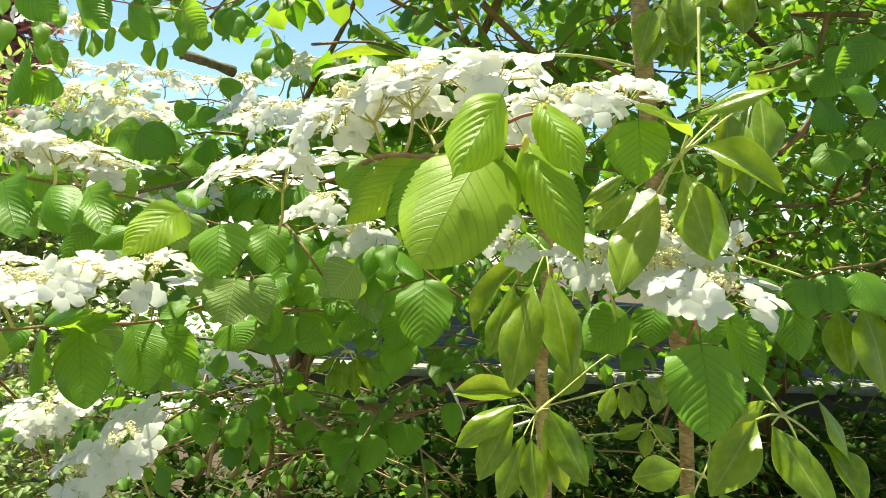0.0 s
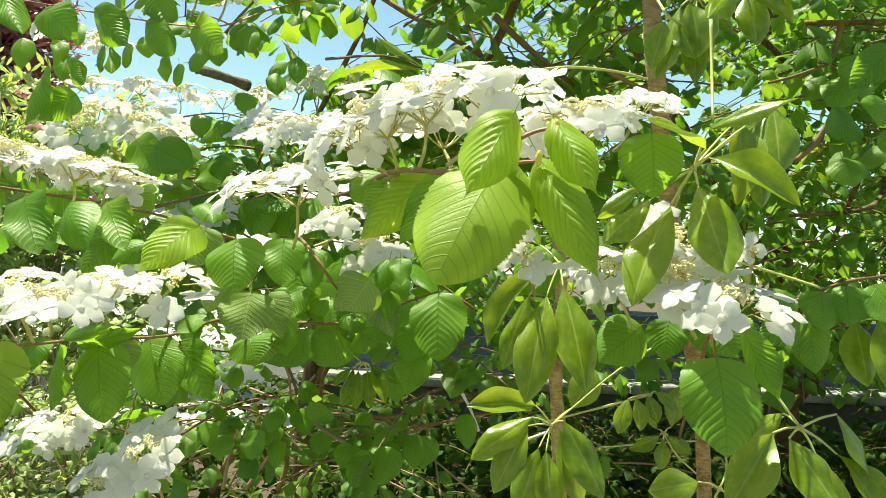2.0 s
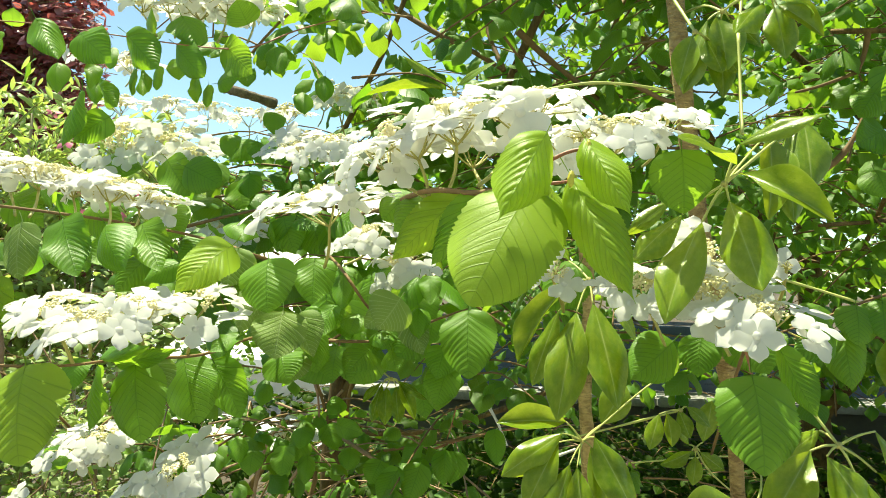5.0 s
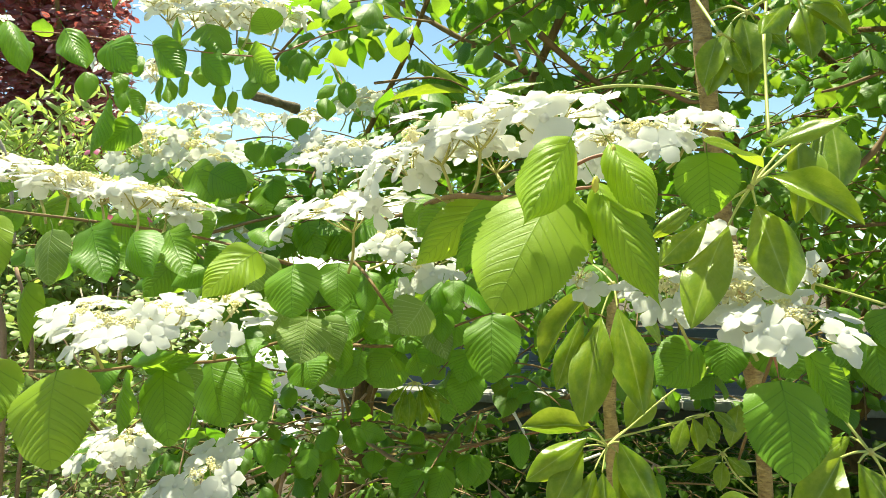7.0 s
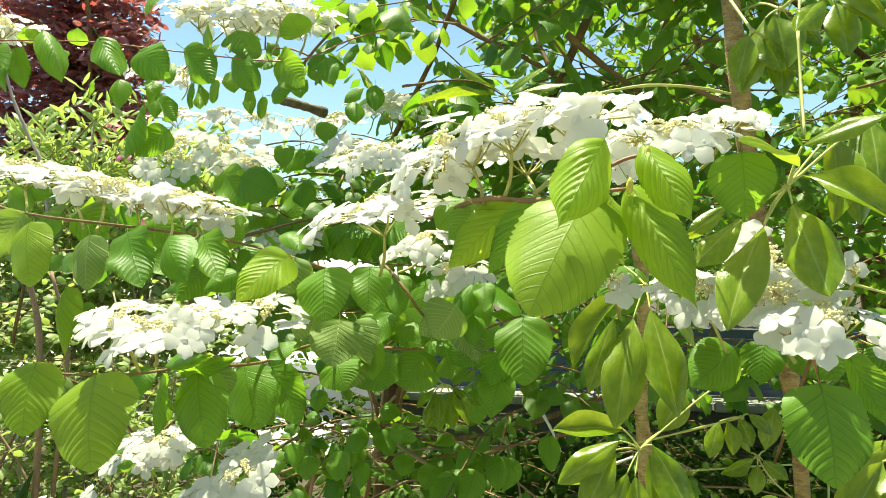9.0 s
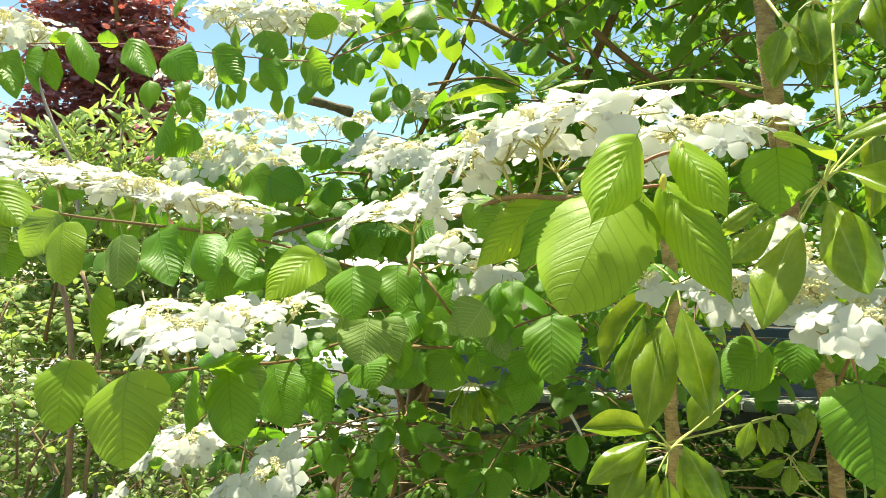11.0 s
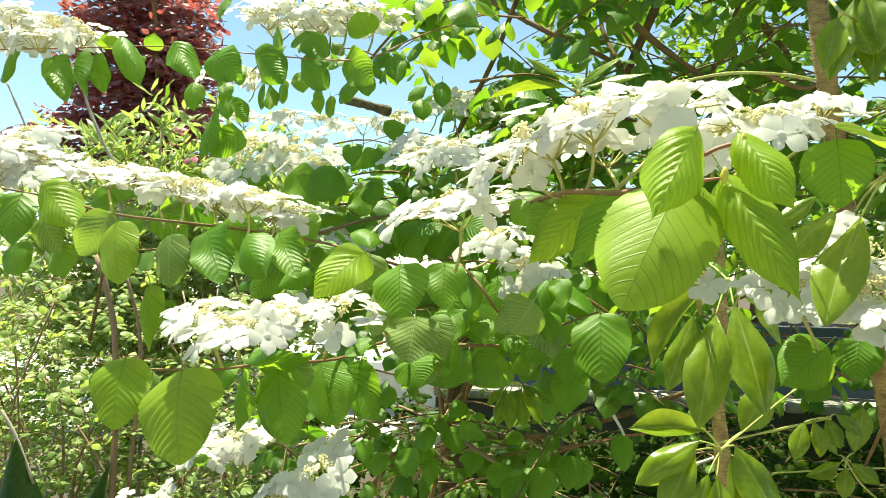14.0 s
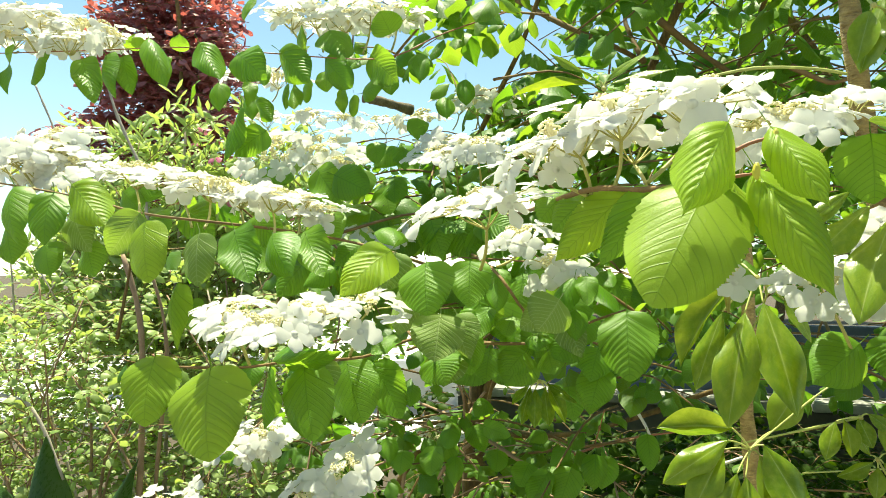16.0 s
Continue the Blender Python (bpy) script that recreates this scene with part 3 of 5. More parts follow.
# ---- background plants ----
def stems(plant, lines, material, name="stem", sides=8, wobble=0.10):
    for r0, r1, pts in lines:
        tube(name, pts, r0, r1, material, plant, sides, wobble)


rng = np.random.default_rng(21)
for k in range(9):
    fx, fy = -16 + 4.3 * k + rng.random() * 2, 26 + 6 * rng.random()
    far = thing("tree", (fx, fy, 0), "distant hazy green garden tree", "tree", "distant trees")
    tube("trunk", [(fx, fy, 0), (fx + 0.2, fy, 2.0), (fx, fy, 4.0)], 0.22, 0.10, BARK, far)
    thicket(far, 170, ball(fx, fy, 4.0, 2.3, 1.5, 2.2 + 0.8 * rng.random()), 1.0, 0.32, 0.7, ROUND_LEAF, LEAF_FAR_DARKENED, rng, pairs=4, name="crown", twig_radius=0.02)

plum = thing("plum_tree", (-3.32, 4.7, 0), "purple-leaved plum tree in the sun", "tree")
stems(plum, [(0.05, 0.03, [(-3.32, 4.7, 0), (-3.30, 4.7, 1.2), (-3.24, 4.65, 2.2), (-3.28, 4.7, 3.4)]),
             (0.020, 0.012, [(-3.24, 4.65, 2.0), (-2.98, 4.40, 2.5), (-2.94, 4.35, 3.1), (-2.98, 4.3, 3.6)]),
             (0.016, 0.006, [(-3.28, 4.68, 1.7), (-3.65, 4.6, 2.3), (-3.95, 4.6, 2.6)])], BARK, "trunk")
thicket(plum, 150, ball(-2.85, 4.5, 2.75, 0.26, 0.3, 0.85), 0.30, 0.070, 0.62, ROUND_LEAF, RED_LEAF, rng, pairs=5, name="side_crown", twig_radius=0.003)
thicket(plum, 60, ball(-3.90, 4.6, 2.5, 0.30, 0.3, 0.25), 0.26, 0.065, 0.62, ROUND_LEAF, RED_LEAF, rng, pairs=5, name="low_crown", twig_radius=0.003)
thicket(plum, 820, ball(-3.36, 4.75, 3.05, 0.58, 0.5, 1.30), 0.32, 0.070, 0.62, ROUND_LEAF, RED_LEAF, rng, pairs=6, name="crown", twig_radius=0.003)

pale = thing("flowering_shrub", (-2.1, 3.2, 0), "sunlit pale-green shrub with slender leaves and a few pink flowers", "shrub")
stems(pale, [(0.012, 0.006, [(-2.2, 3.2, 0), (-2.15, 3.15, 1.0), (-2.05, 3.1, 2.3)]), (0.012, 0.006, [(-2.0, 3.3, 0), (-1.9, 3.2, 1.0), (-1.65, 3.1, 2.0)])], PALE_BARK)
thicket(pale, 560, ball(-2.12, 3.25, 1.70, 0.95, 0.35, 0.72), 0.30, 0.075, 0.36, SMALL_LEAF, LIGHT_LEAF, rng, pairs=7, rise=0.7, droop=-0.2, twig_radius=0.002)
thicket(pale, 16, ball(-1.75, 3.0, 1.9, 0.7, 0.3, 0.45), 0.05, 0.03, 0.7, ROUND_LEAF, PINK, rng, pairs=2, droop=0.6, name="pink_flowers", twig_radius=0.001)

low = thing("bramble_thicket", (-2.2, 2.6, 0), "sunny tangle of small pale-green leaves and bare pale stems", "shrub")
lines = []
for k in range(44):
    x, y = -2.9 + 1.5 * rng.random(), 2.2 + 0.9 * rng.random()
    h = 0.9 + 0.8 * rng.random()
    lines.append((0.003 + 0.009 * rng.random() ** 2, 0.003, [(x, y, 0), (x + 0.06 * rng.standard_normal(), y, h * 0.3), (x + 0.14 * rng.standard_normal(), y, h * 0.65), (x + 0.28 * rng.standard_normal(), y, h)]))
stems(low, lines[::3], PALE_BARK, sides=6)
stems(low, [q for k, q in enumerate(lines) if k % 3], BROWN_STEM, sides=6)
# Darker leaves at the back stand in for the tangle's shaded gaps.
thicket(low, 420, box(-3.9, -1.15, 3.5, 4.2, 0.05, 1.45), 0.30, 0.050, 0.7, ROUND_LEAF, LEAF_FAR_DARKENED, rng, pairs=6, droop=0.3, twig_radius=0.002, name="rear_foliage")
thicket(low, 1800, box(-3.6, -1.2, 2.1, 3.6, 0.05, 1.68), 0.24, 0.038, 0.66, ROUND_LEAF, LIGHT_LEAF, rng, pairs=6, rise=0.3, droop=0.1, twig_radius=0.0018,
        keep=lambda p: ((p[0] + 2.4) / 1.3) ** 2 + ((p[1] - 2.85) / 0.85) ** 2 + 0.6 * noise.noise(Vector(p) * 1.6) < 1.2 and p[2] < 1.55 + 0.35 * noise.noise(Vector(p) * 2.2))

strap = thing("strap_leaf_plant", (-1.83, 1.95, 0.0), "clump of broad dark-green strap leaves by the path", "plant")
for k, (dx, dz, ln) in enumerate(((0.02, 0.35, 0.72), (0.16, 0.30, 0.66), (-0.12, 0.40, 0.70), (0.28, 0.22, 0.55))):
    v, f, uv = blade(17, 5, lance, bow=0.08, cup=0.25, twist=0.2 * (k - 1))
    ob = part("strap_leaf", soft_mesh("strap_leaf", v, f, uv), STRAP, strap)
    ob.matrix_local = Matrix.Translation((dx * 0.3, 0.05 * k, 0.30)) @ Matrix.Rotation(radians(-40 * dx / 0.2), 4, 'Y') @ Matrix.Rotation(radians(80), 4, 'X') @ Matrix.Diagonal((0.125, ln, ln, 1))
    tube("leaf_base", [(-1.83 + dx * 0.3, 1.95 + 0.05 * k, 0.0), (-1.83 + dx * 0.3, 1.95 + 0.05 * k, 0.31)], 0.012, 0.008, PETIOLE, strap)
ivy = thing("ivy_hedge", (0.4, 3.3, 0), "ivy and vine tangle against the low wall, leaves darkened for its shade", "hedge", kind="")
thicket(ivy, 1250, box(-1.25, 2.6, 2.5, 3.85, 0.05, 0.98), 0.24, 0.055, 0.62, ROUND_LEAF, IVY_SHADED, rng, pairs=5, droop=0.5, twig_radius=0.002, keep=lambda p: p[2] < 0.86 or p[0] < 0.55)
# More near-black leaves, thickening the painted shade at the lower right.
thicket(ivy, 680, box(0.3, 2.9, 2.6, 3.85, 0.25, 0.93), 0.22, 0.050, 0.62, ROUND_LEAF, IVY_SHADED, rng, pairs=5, droop=0.5, twig_radius=0.002, name="rear_foliage")

back = thing("background_tree", (1.5, 3.4, 0), "broad green tree, its leaves lit from behind", "tree")
stems(back, [(0.07, 0.04, [(1.5, 3.4, 0), (1.45, 3.35, 0.9), (1.35, 3.2, 1.8), (1.2, 3.0, 3.0)]), (0.04, 0.012, [(1.45, 3.3, 1.0), (1.9, 3.0, 1.8), (2.3, 2.8, 2.6)]),
             (0.03, 0.010, [(1.38, 3.2, 1.5), (0.8, 2.9, 2.2), (0.3, 2.6, 2.8)])], BARK, "trunk")
thicket(back, 1350, box(-0.3, 3.6, 2.2, 4.2, 0.95, 3.3), 0.40, 0.072, 0.62, MID_LEAF, LEAF_FAR_DARKENED, rng, pairs=6, droop=0.85, name="crown", twig_radius=0.003,
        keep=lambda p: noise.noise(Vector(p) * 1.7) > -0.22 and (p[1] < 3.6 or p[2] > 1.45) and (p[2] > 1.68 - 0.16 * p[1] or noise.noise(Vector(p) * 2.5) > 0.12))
# Extra leafy layer, nearly all above the view, added to shade the lower right.
thicket(back, 300, box(0.7, 3.8, 3.0, 4.3, 2.95, 3.7), 0.40, 0.072, 0.62, MID_LEAF, LEAF_FAR_DARKENED, rng, pairs=6, droop=0.85, name="upper_crown", twig_radius=0.003)

thicket(back, 420, box(0.75, 2.7, 1.75, 2.6, 1.25, 2.7), 0.34, 0.058, 0.64, MID_LEAF, LEAF_FAR_DARKENED, rng, pairs=6, droop=0.85, name="near_crown", twig_radius=0.0028,
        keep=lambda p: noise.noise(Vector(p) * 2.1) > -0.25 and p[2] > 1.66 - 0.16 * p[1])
stems(back, [(0.016, 0.006, [(1.9, 3.0, 1.8), (1.3, 2.3, 1.9), (0.9, 2.0, 2.1), (0.6, 1.9, 2.3)]), (0.014, 0.005, [(1.9, 3.0, 1.8), (1.5, 2.2, 1.55), (0.95, 1.9, 1.5)]),
             (0.012, 0.005, [(1.4, 3.3, 1.2), (1.2, 2.4, 1.7), (1.25, 2.0, 2.3)]), (0.010, 0.004, [(1.3, 2.3, 1.9), (1.1, 2.0, 1.75), (0.8, 1.8, 1.7)])], BARK, "branch")

# ---- the viburnum ----
viburnum = thing("viburnum_shrub", (-0.38, 1.9, 0.0), "doublefile viburnum in full white flower, tiered leafy branches", "shrub")
stems(viburnum, [(0.030, 0.024, [(-0.38, 1.9, 0), (-0.385, 1.9, 0.6), (-0.37, 1.88, 1.15), (-0.33, 1.85, 1.5)]),
                 (0.014, 0.006, [(-0.37, 1.88, 1.2), (-0.15, 1.75, 1.6), (0.05, 1.5, 1.95), (0.25, 1.35, 2.4)]),
                 (0.007, 0.004, [(-0.33, 1.85, 1.5), (-0.35, 1.6, 1.75), (-0.15, 1.4, 2.1), (-0.05, 1.3, 2.6)]),
                 (0.008, 0.005, [(-0.37, 1.88, 1.15), (-0.1, 1.7, 1.2), (0.2, 1.5, 1.35)])], BARK, "trunk")
# Inner foliage takes the darkened leaf, so part of its shade is colour.
thicket(viburnum, 330, box(-0.34, 1.1, 1.2, 2.0, 1.76, 2.75), 0.34, 0.060, 0.72, MID_LEAF, LEAF_FAR_DARKENED, rng, pairs=6, droop=0.85, twig_radius=0.0025,
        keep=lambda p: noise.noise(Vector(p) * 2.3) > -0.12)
thicket(viburnum, 38, box(-0.75, 0.35, 1.15, 1.75, 1.34, 1.75), 0.34, 0.054, 0.74, MID_LEAF, LEAF_FAR_DARKENED, rng, pairs=6, droop=0.85, twig_radius=0.0025, name="inner_foliage", keep=lambda p: p[0] > -0.28 or p[2] > 1.52)
thicket(viburnum, 7, box(-0.48, 0.05, 0.95, 1.25, 1.40, 1.66), 0.28, 0.056, 0.76, MID_LEAF, LEAF_FAR_DARKENED, rng, pairs=6, droop=0.85, twig_radius=0.002, single=True, keep=lambda p: p[0] > -0.28 or p[2] > 1.52)
thicket(viburnum, 7, box(-0.48, 0.05, 0.95, 1.25, 1.40, 1.66), 0.28, 0.056, 0.76, MID_LEAF, LEAF_FAR_DARKENED, rng, pairs=6, droop=0.85, twig_radius=0.002, name="centre_foliage", keep=lambda p: p[0] > -0.28 or p[2] > 1.52)
thicket(viburnum, 11, box(-0.50, -0.2, 1.15, 1.4, 1.56, 1.74), 0.28, 0.062, 0.76, MID_LEAF, LEAF_FAR_DARKENED, rng, pairs=6, droop=0.85, twig_radius=0.002, name="upper_foliage")
thicket(viburnum, 9, box(-0.48, -0.05, 1.35, 1.75, 1.74, 2.06), 0.28, 0.050, 0.74, MID_LEAF, LEAF_FAR_DARKENED, rng, pairs=6, droop=0.9, twig_radius=0.002, name="rear_foliage")
thicket(viburnum, 24, box(-0.66, -0.30, 1.2, 1.5, 1.80, 2.16), 0.30, 0.046, 0.74, MID_LEAF, LEAF_FAR_DARKENED, rng, pairs=6, droop=0.9, twig_radius=0.002, name="side_foliage", keep=lambda p: not (1.84 < p[2] < 2.04) or noise.noise(Vector(p) * 6.0) > 0.1)
thicket(viburnum, 11, box(-0.30, 0.0, 1.4, 1.75, 1.80, 2.05), 0.30, 0.058, 0.74, MID_LEAF, LEAF_FAR_DARKENED, rng, pairs=6, droop=0.9, twig_radius=0.002, name="screen_foliage")
thicket(viburnum, 32, box(-0.8, -0.05, 1.2, 1.75, 0.8, 1.36), 0.30, 0.044, 0.74, MID_LEAF, LEAF_FAR_DARKENED, rng, pairs=6, droop=0.85, twig_radius=0.0025, name="low_foliage")

thicket(viburnum, 46, box(-0.70, 0.30, 1.35, 1.9, 0.72, 1.30), 0.34, 0.036, 0.72, MID_LEAF, LEAF_FAR_DARKENED, rng, BROWN_STEM, pairs=5, droop=0.5, rise=0.5, twig_radius=0.0026, name="base_foliage")

umbrella_plant = thing("umbrella_plant", (0.62, 0.98, 0.0), "umbrella plant with glossy leaflets in hanging whorls", "shrub")

# Two unseen leaf masses overhead, added to keep sun off the lower right.
thicket(umbrella_plant, 42, ball(0.55, 1.15, 2.35, 0.45, 0.28, 0.16), 0.22, 0.11, 0.40, MID_LEAFLET, LEAFLET_FAR, rng, pairs=4, droop=0.6, twig_radius=0.002, name="crown")
thicket(umbrella_plant, 26, ball(0.22, 1.32, 2.36, 0.26, 0.18, 0.11), 0.22, 0.11, 0.40, MID_LEAFLET, LEAFLET_FAR, rng, pairs=4, droop=0.6, twig_radius=0.002, name="upper_crown")

# ---- near branches, leaves and flowers, one by one ----
vib_twig = twig(viburnum, 0.0034, 0.0024, (-0.345, 1.350, 1.650), (-0.133, 0.950, 1.633), (-0.027, 0.620, 1.622), (0.019, 0.550, 1.614), (0.056, 0.500, 1.611))
vib_twig = twig(viburnum, 0.0019, 0.0017, (0.056, 0.498, 1.610), (0.062, 0.497, 1.621), (0.067, 0.496, 1.627), (0.070, 0.496, 1.630))
vib_twig = twig(viburnum, 0.0018, 0.0014, (0.067, 0.496, 1.627), (0.082, 0.495, 1.635), (0.096, 0.494, 1.638))
vib_twig = twig(viburnum, 0.0014, 0.0012, (0.067, 0.496, 1.627), (0.064, 0.494, 1.639))
vib_twig = twig(viburnum, 0.0018, 0.0014, (0.056, 0.497, 1.610), (0.070, 0.496, 1.614), (0.084, 0.495, 1.616))
leaf_bud(vib_twig, (0.085, 0.490, 1.617), 0.0050)
leaf_bud(vib_twig, (0.096, 0.490, 1.639), 0.0035)
leaf(vib_twig, (0.060, 0.500, 1.613), (0.022, 0.455, 1.534), 0.072, 6, shape=0, brightened=True)
leaf(vib_twig, (0.069, 0.490, 1.648), (0.038, 0.450, 1.585), 0.037, -12, brightened=True, shape=6)
leaf(vib_twig, (0.094, 0.495, 1.645), (0.119, 0.460, 1.590), 0.028, 16, brightened=True, shape=6)
leaf(vib_twig, (0.086, 0.500, 1.620), (0.122, 0.460, 1.538), 0.033, 18, brightened=True, shape=6)
leaf(vib_twig, (0.072, 0.505, 1.615), (0.079, 0.490, 1.574), 0.020, -25, brightened=True, shape=1)
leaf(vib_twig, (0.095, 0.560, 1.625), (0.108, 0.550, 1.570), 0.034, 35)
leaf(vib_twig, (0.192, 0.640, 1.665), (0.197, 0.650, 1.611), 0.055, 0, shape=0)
leaf(vib_twig, (0.009, 0.600, 1.619), (-0.047, 0.600, 1.564), 0.038, -20, brightened=True)
leaf(vib_twig, (0.025, 0.570, 1.618), (-0.011, 0.560, 1.560), 0.031, -30)
leaf(vib_twig, (-0.024, 0.660, 1.623), (-0.055, 0.660, 1.591), 0.043, 15)
leaf(vib_twig, (-0.047, 0.720, 1.634), (-0.071, 0.700, 1.604), 0.038, 0)
leaf(vib_twig, (0.141, 0.920, 1.575), (0.100, 0.910, 1.513), 0.059, 10)
vib_twig = twig(viburnum, 0.0026, 0.0016, (-0.288, 1.300, 1.606), (-0.135, 0.800, 1.562), (-0.093, 0.780, 1.513), (-0.055, 0.770, 1.491))
vib_twig = twig(viburnum, 0.0028, 0.0018, (-0.417, 1.200, 1.561), (-0.239, 0.850, 1.480), (-0.146, 0.800, 1.479), (-0.065, 0.780, 1.483))
vib_twig = twig(viburnum, 0.0022, 0.0016, (-0.065, 0.780, 1.483), (-0.034, 0.800, 1.502), (0.008, 0.800, 1.518))
leaf(vib_twig, (0.009, 0.790, 1.518), (0.012, 0.760, 1.449), 0.060, 5, shape=5)
leaf(vib_twig, (-0.021, 0.950, 1.439), (-0.034, 0.940, 1.390), 0.050, 10)
leaf(vib_twig, (-0.181, 0.700, 1.565), (-0.172, 0.675, 1.514), 0.056, 5, shape=5)
leaf(vib_twig, (-0.146, 0.740, 1.568), (-0.142, 0.720, 1.521), 0.043, -12)
leaf(vib_twig, (-0.129, 0.800, 1.561), (-0.130, 0.780, 1.517), 0.036, 25)
leaf(vib_twig, (-0.171, 0.720, 1.514), (-0.172, 0.700, 1.469), 0.054, -8, True)
leaf(vib_twig, (-0.164, 0.760, 1.512), (-0.146, 0.750, 1.466), 0.041, 30, True)
leaf(vib_twig, (-0.164, 0.840, 1.567), (-0.153, 0.830, 1.535), 0.034, 0)
leaf(vib_twig, (-0.052, 0.700, 1.531), (-0.072, 0.690, 1.501), 0.048, -30, True)
leaf(vib_twig, (-0.178, 0.780, 1.467), (-0.180, 0.770, 1.434), 0.051, 10, True)
leaf(vib_twig, (-0.095, 0.800, 1.469), (-0.117, 0.790, 1.435), 0.049, -15)
leaf(vib_twig, (-0.044, 0.780, 1.491), (-0.063, 0.770, 1.465), 0.041, -10)
leaf(vib_twig, (-0.152, 0.820, 1.529), (-0.145, 0.810, 1.485), 0.052, 10)
leaf(vib_twig, (-0.130, 0.840, 1.523), (-0.123, 0.830, 1.478), 0.048, -20)
leaf(vib_twig, (-0.108, 0.860, 1.549), (-0.112, 0.850, 1.510), 0.053, 20)
leaf(vib_twig, (-0.056, 0.880, 1.537), (-0.047, 0.870, 1.490), 0.048, 10)
leaf(vib_twig, (-0.070, 0.880, 1.570), (-0.081, 0.870, 1.523), 0.042, -20)
leaf(vib_twig, (-0.114, 0.830, 1.491), (-0.105, 0.820, 1.454), 0.043, 15)
leaf(vib_twig, (-0.077, 0.840, 1.505), (-0.056, 0.830, 1.474), 0.039, 5)
leaf(vib_twig, (-0.037, 0.900, 1.509), (-0.042, 0.890, 1.469), 0.041, -10)
leaf(vib_twig, (-0.146, 0.860, 1.468), (-0.149, 0.850, 1.430), 0.051, 25)
leaf(vib_twig, (-0.175, 0.840, 1.476), (-0.162, 0.830, 1.439), 0.042, -25)
leaf(vib_twig, (-0.025, 0.950, 1.464), (-0.035, 0.940, 1.422), 0.044, 0)
vib_twig = twig(viburnum, 0.0026, 0.0014, (-0.176, 1.200, 1.488), (-0.228, 0.820, 1.480), (-0.260, 0.740, 1.466), (-0.304, 0.670, 1.468), (-0.336, 0.620, 1.466), (-0.379, 0.580, 1.470))
vib_twig = twig(viburnum, 0.0014, 0.0010, (-0.379, 0.580, 1.470), (-0.388, 0.580, 1.474), (-0.398, 0.580, 1.480))
leaf(vib_twig, (-0.395, 0.580, 1.480), (-0.390, 0.560, 1.421), 0.053, -6, shape=5, brightened=True)
leaf(vib_twig, (-0.337, 0.575, 1.472), (-0.318, 0.545, 1.400), 0.076, 4, shape=5, brightened=True)
leaf(vib_twig, (-0.382, 0.600, 1.465), (-0.388, 0.600, 1.405), 0.036, 20, True)
leaf(vib_twig, (-0.337, 0.650, 1.470), (-0.335, 0.640, 1.442), 0.030, 10)
leaf(vib_twig, (-0.325, 0.660, 1.463), (-0.330, 0.660, 1.402), 0.036, 40)
leaf(vib_twig, (-0.294, 0.670, 1.465), (-0.270, 0.640, 1.399), 0.051, -6)
leaf(vib_twig, (-0.298, 0.710, 1.463), (-0.281, 0.700, 1.431), 0.040, 15, True)
leaf(vib_twig, (-0.278, 0.740, 1.463), (-0.250, 0.715, 1.402), 0.056, 0)
leaf(vib_twig, (-0.256, 0.760, 1.459), (-0.220, 0.750, 1.402), 0.043, -18)
leaf(vib_twig, (-0.279, 0.790, 1.462), (-0.301, 0.780, 1.431), 0.043, 5)
leaf(vib_twig, (-0.226, 0.760, 1.485), (-0.251, 0.740, 1.469), 0.024, 20)
leaf(vib_twig, (-0.323, 0.660, 1.468), (-0.256, 0.620, 1.486), 0.015, 40)
leaf(vib_twig, (-0.313, 0.670, 1.462), (-0.251, 0.660, 1.480), 0.016, 40)
leaf(vib_twig, (-0.469, 0.720, 1.542), (-0.454, 0.700, 1.470), 0.028, 15, brightened=True)
leaf(vib_twig, (-0.469, 0.740, 1.523), (-0.458, 0.740, 1.486), 0.041, 15)
vib_twig = twig(viburnum, 0.0026, 0.0015, (-0.214, 1.200, 1.543), (-0.213, 0.800, 1.566), (-0.230, 0.740, 1.576), (-0.312, 0.800, 1.593), (-0.377, 0.760, 1.603), (-0.418, 0.700, 1.607), (-0.471, 0.660, 1.613), (-0.578, 0.680, 1.636), (-0.742, 0.720, 1.662))
leaf(vib_twig, (-0.631, 0.660, 1.644), (-0.604, 0.640, 1.581), 0.044, 8)
leaf(vib_twig, (-0.580, 0.660, 1.637), (-0.571, 0.640, 1.578), 0.045, -10)
leaf(vib_twig, (-0.558, 0.660, 1.645), (-0.496, 0.640, 1.598), 0.046, -12, brightened=True)
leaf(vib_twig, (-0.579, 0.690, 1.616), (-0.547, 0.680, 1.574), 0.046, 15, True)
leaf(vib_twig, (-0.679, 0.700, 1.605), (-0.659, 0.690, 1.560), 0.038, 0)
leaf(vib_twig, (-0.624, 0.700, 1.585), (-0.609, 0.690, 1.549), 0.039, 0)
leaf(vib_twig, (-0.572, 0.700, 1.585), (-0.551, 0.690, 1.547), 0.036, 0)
leaf(vib_twig, (-0.423, 0.600, 1.600), (-0.407, 0.585, 1.543), 0.043, 4, brightened=True)
leaf(vib_twig, (-0.444, 0.620, 1.610), (-0.469, 0.610, 1.569), 0.037, -38, True)
leaf(vib_twig, (-0.418, 0.680, 1.594), (-0.412, 0.670, 1.539), 0.042, 8, True)
leaf(vib_twig, (-0.390, 0.700, 1.599), (-0.348, 0.660, 1.543), 0.046, -6)
leaf(vib_twig, (-0.356, 0.720, 1.595), (-0.313, 0.680, 1.549), 0.044, 10)
leaf(vib_twig, (-0.329, 0.740, 1.599), (-0.288, 0.700, 1.550), 0.041, -8)
leaf(vib_twig, (-0.494, 0.740, 1.619), (-0.537, 0.740, 1.594), 0.041, 15)
leaf(vib_twig, (-0.499, 0.780, 1.629), (-0.454, 0.770, 1.595), 0.050, 10)
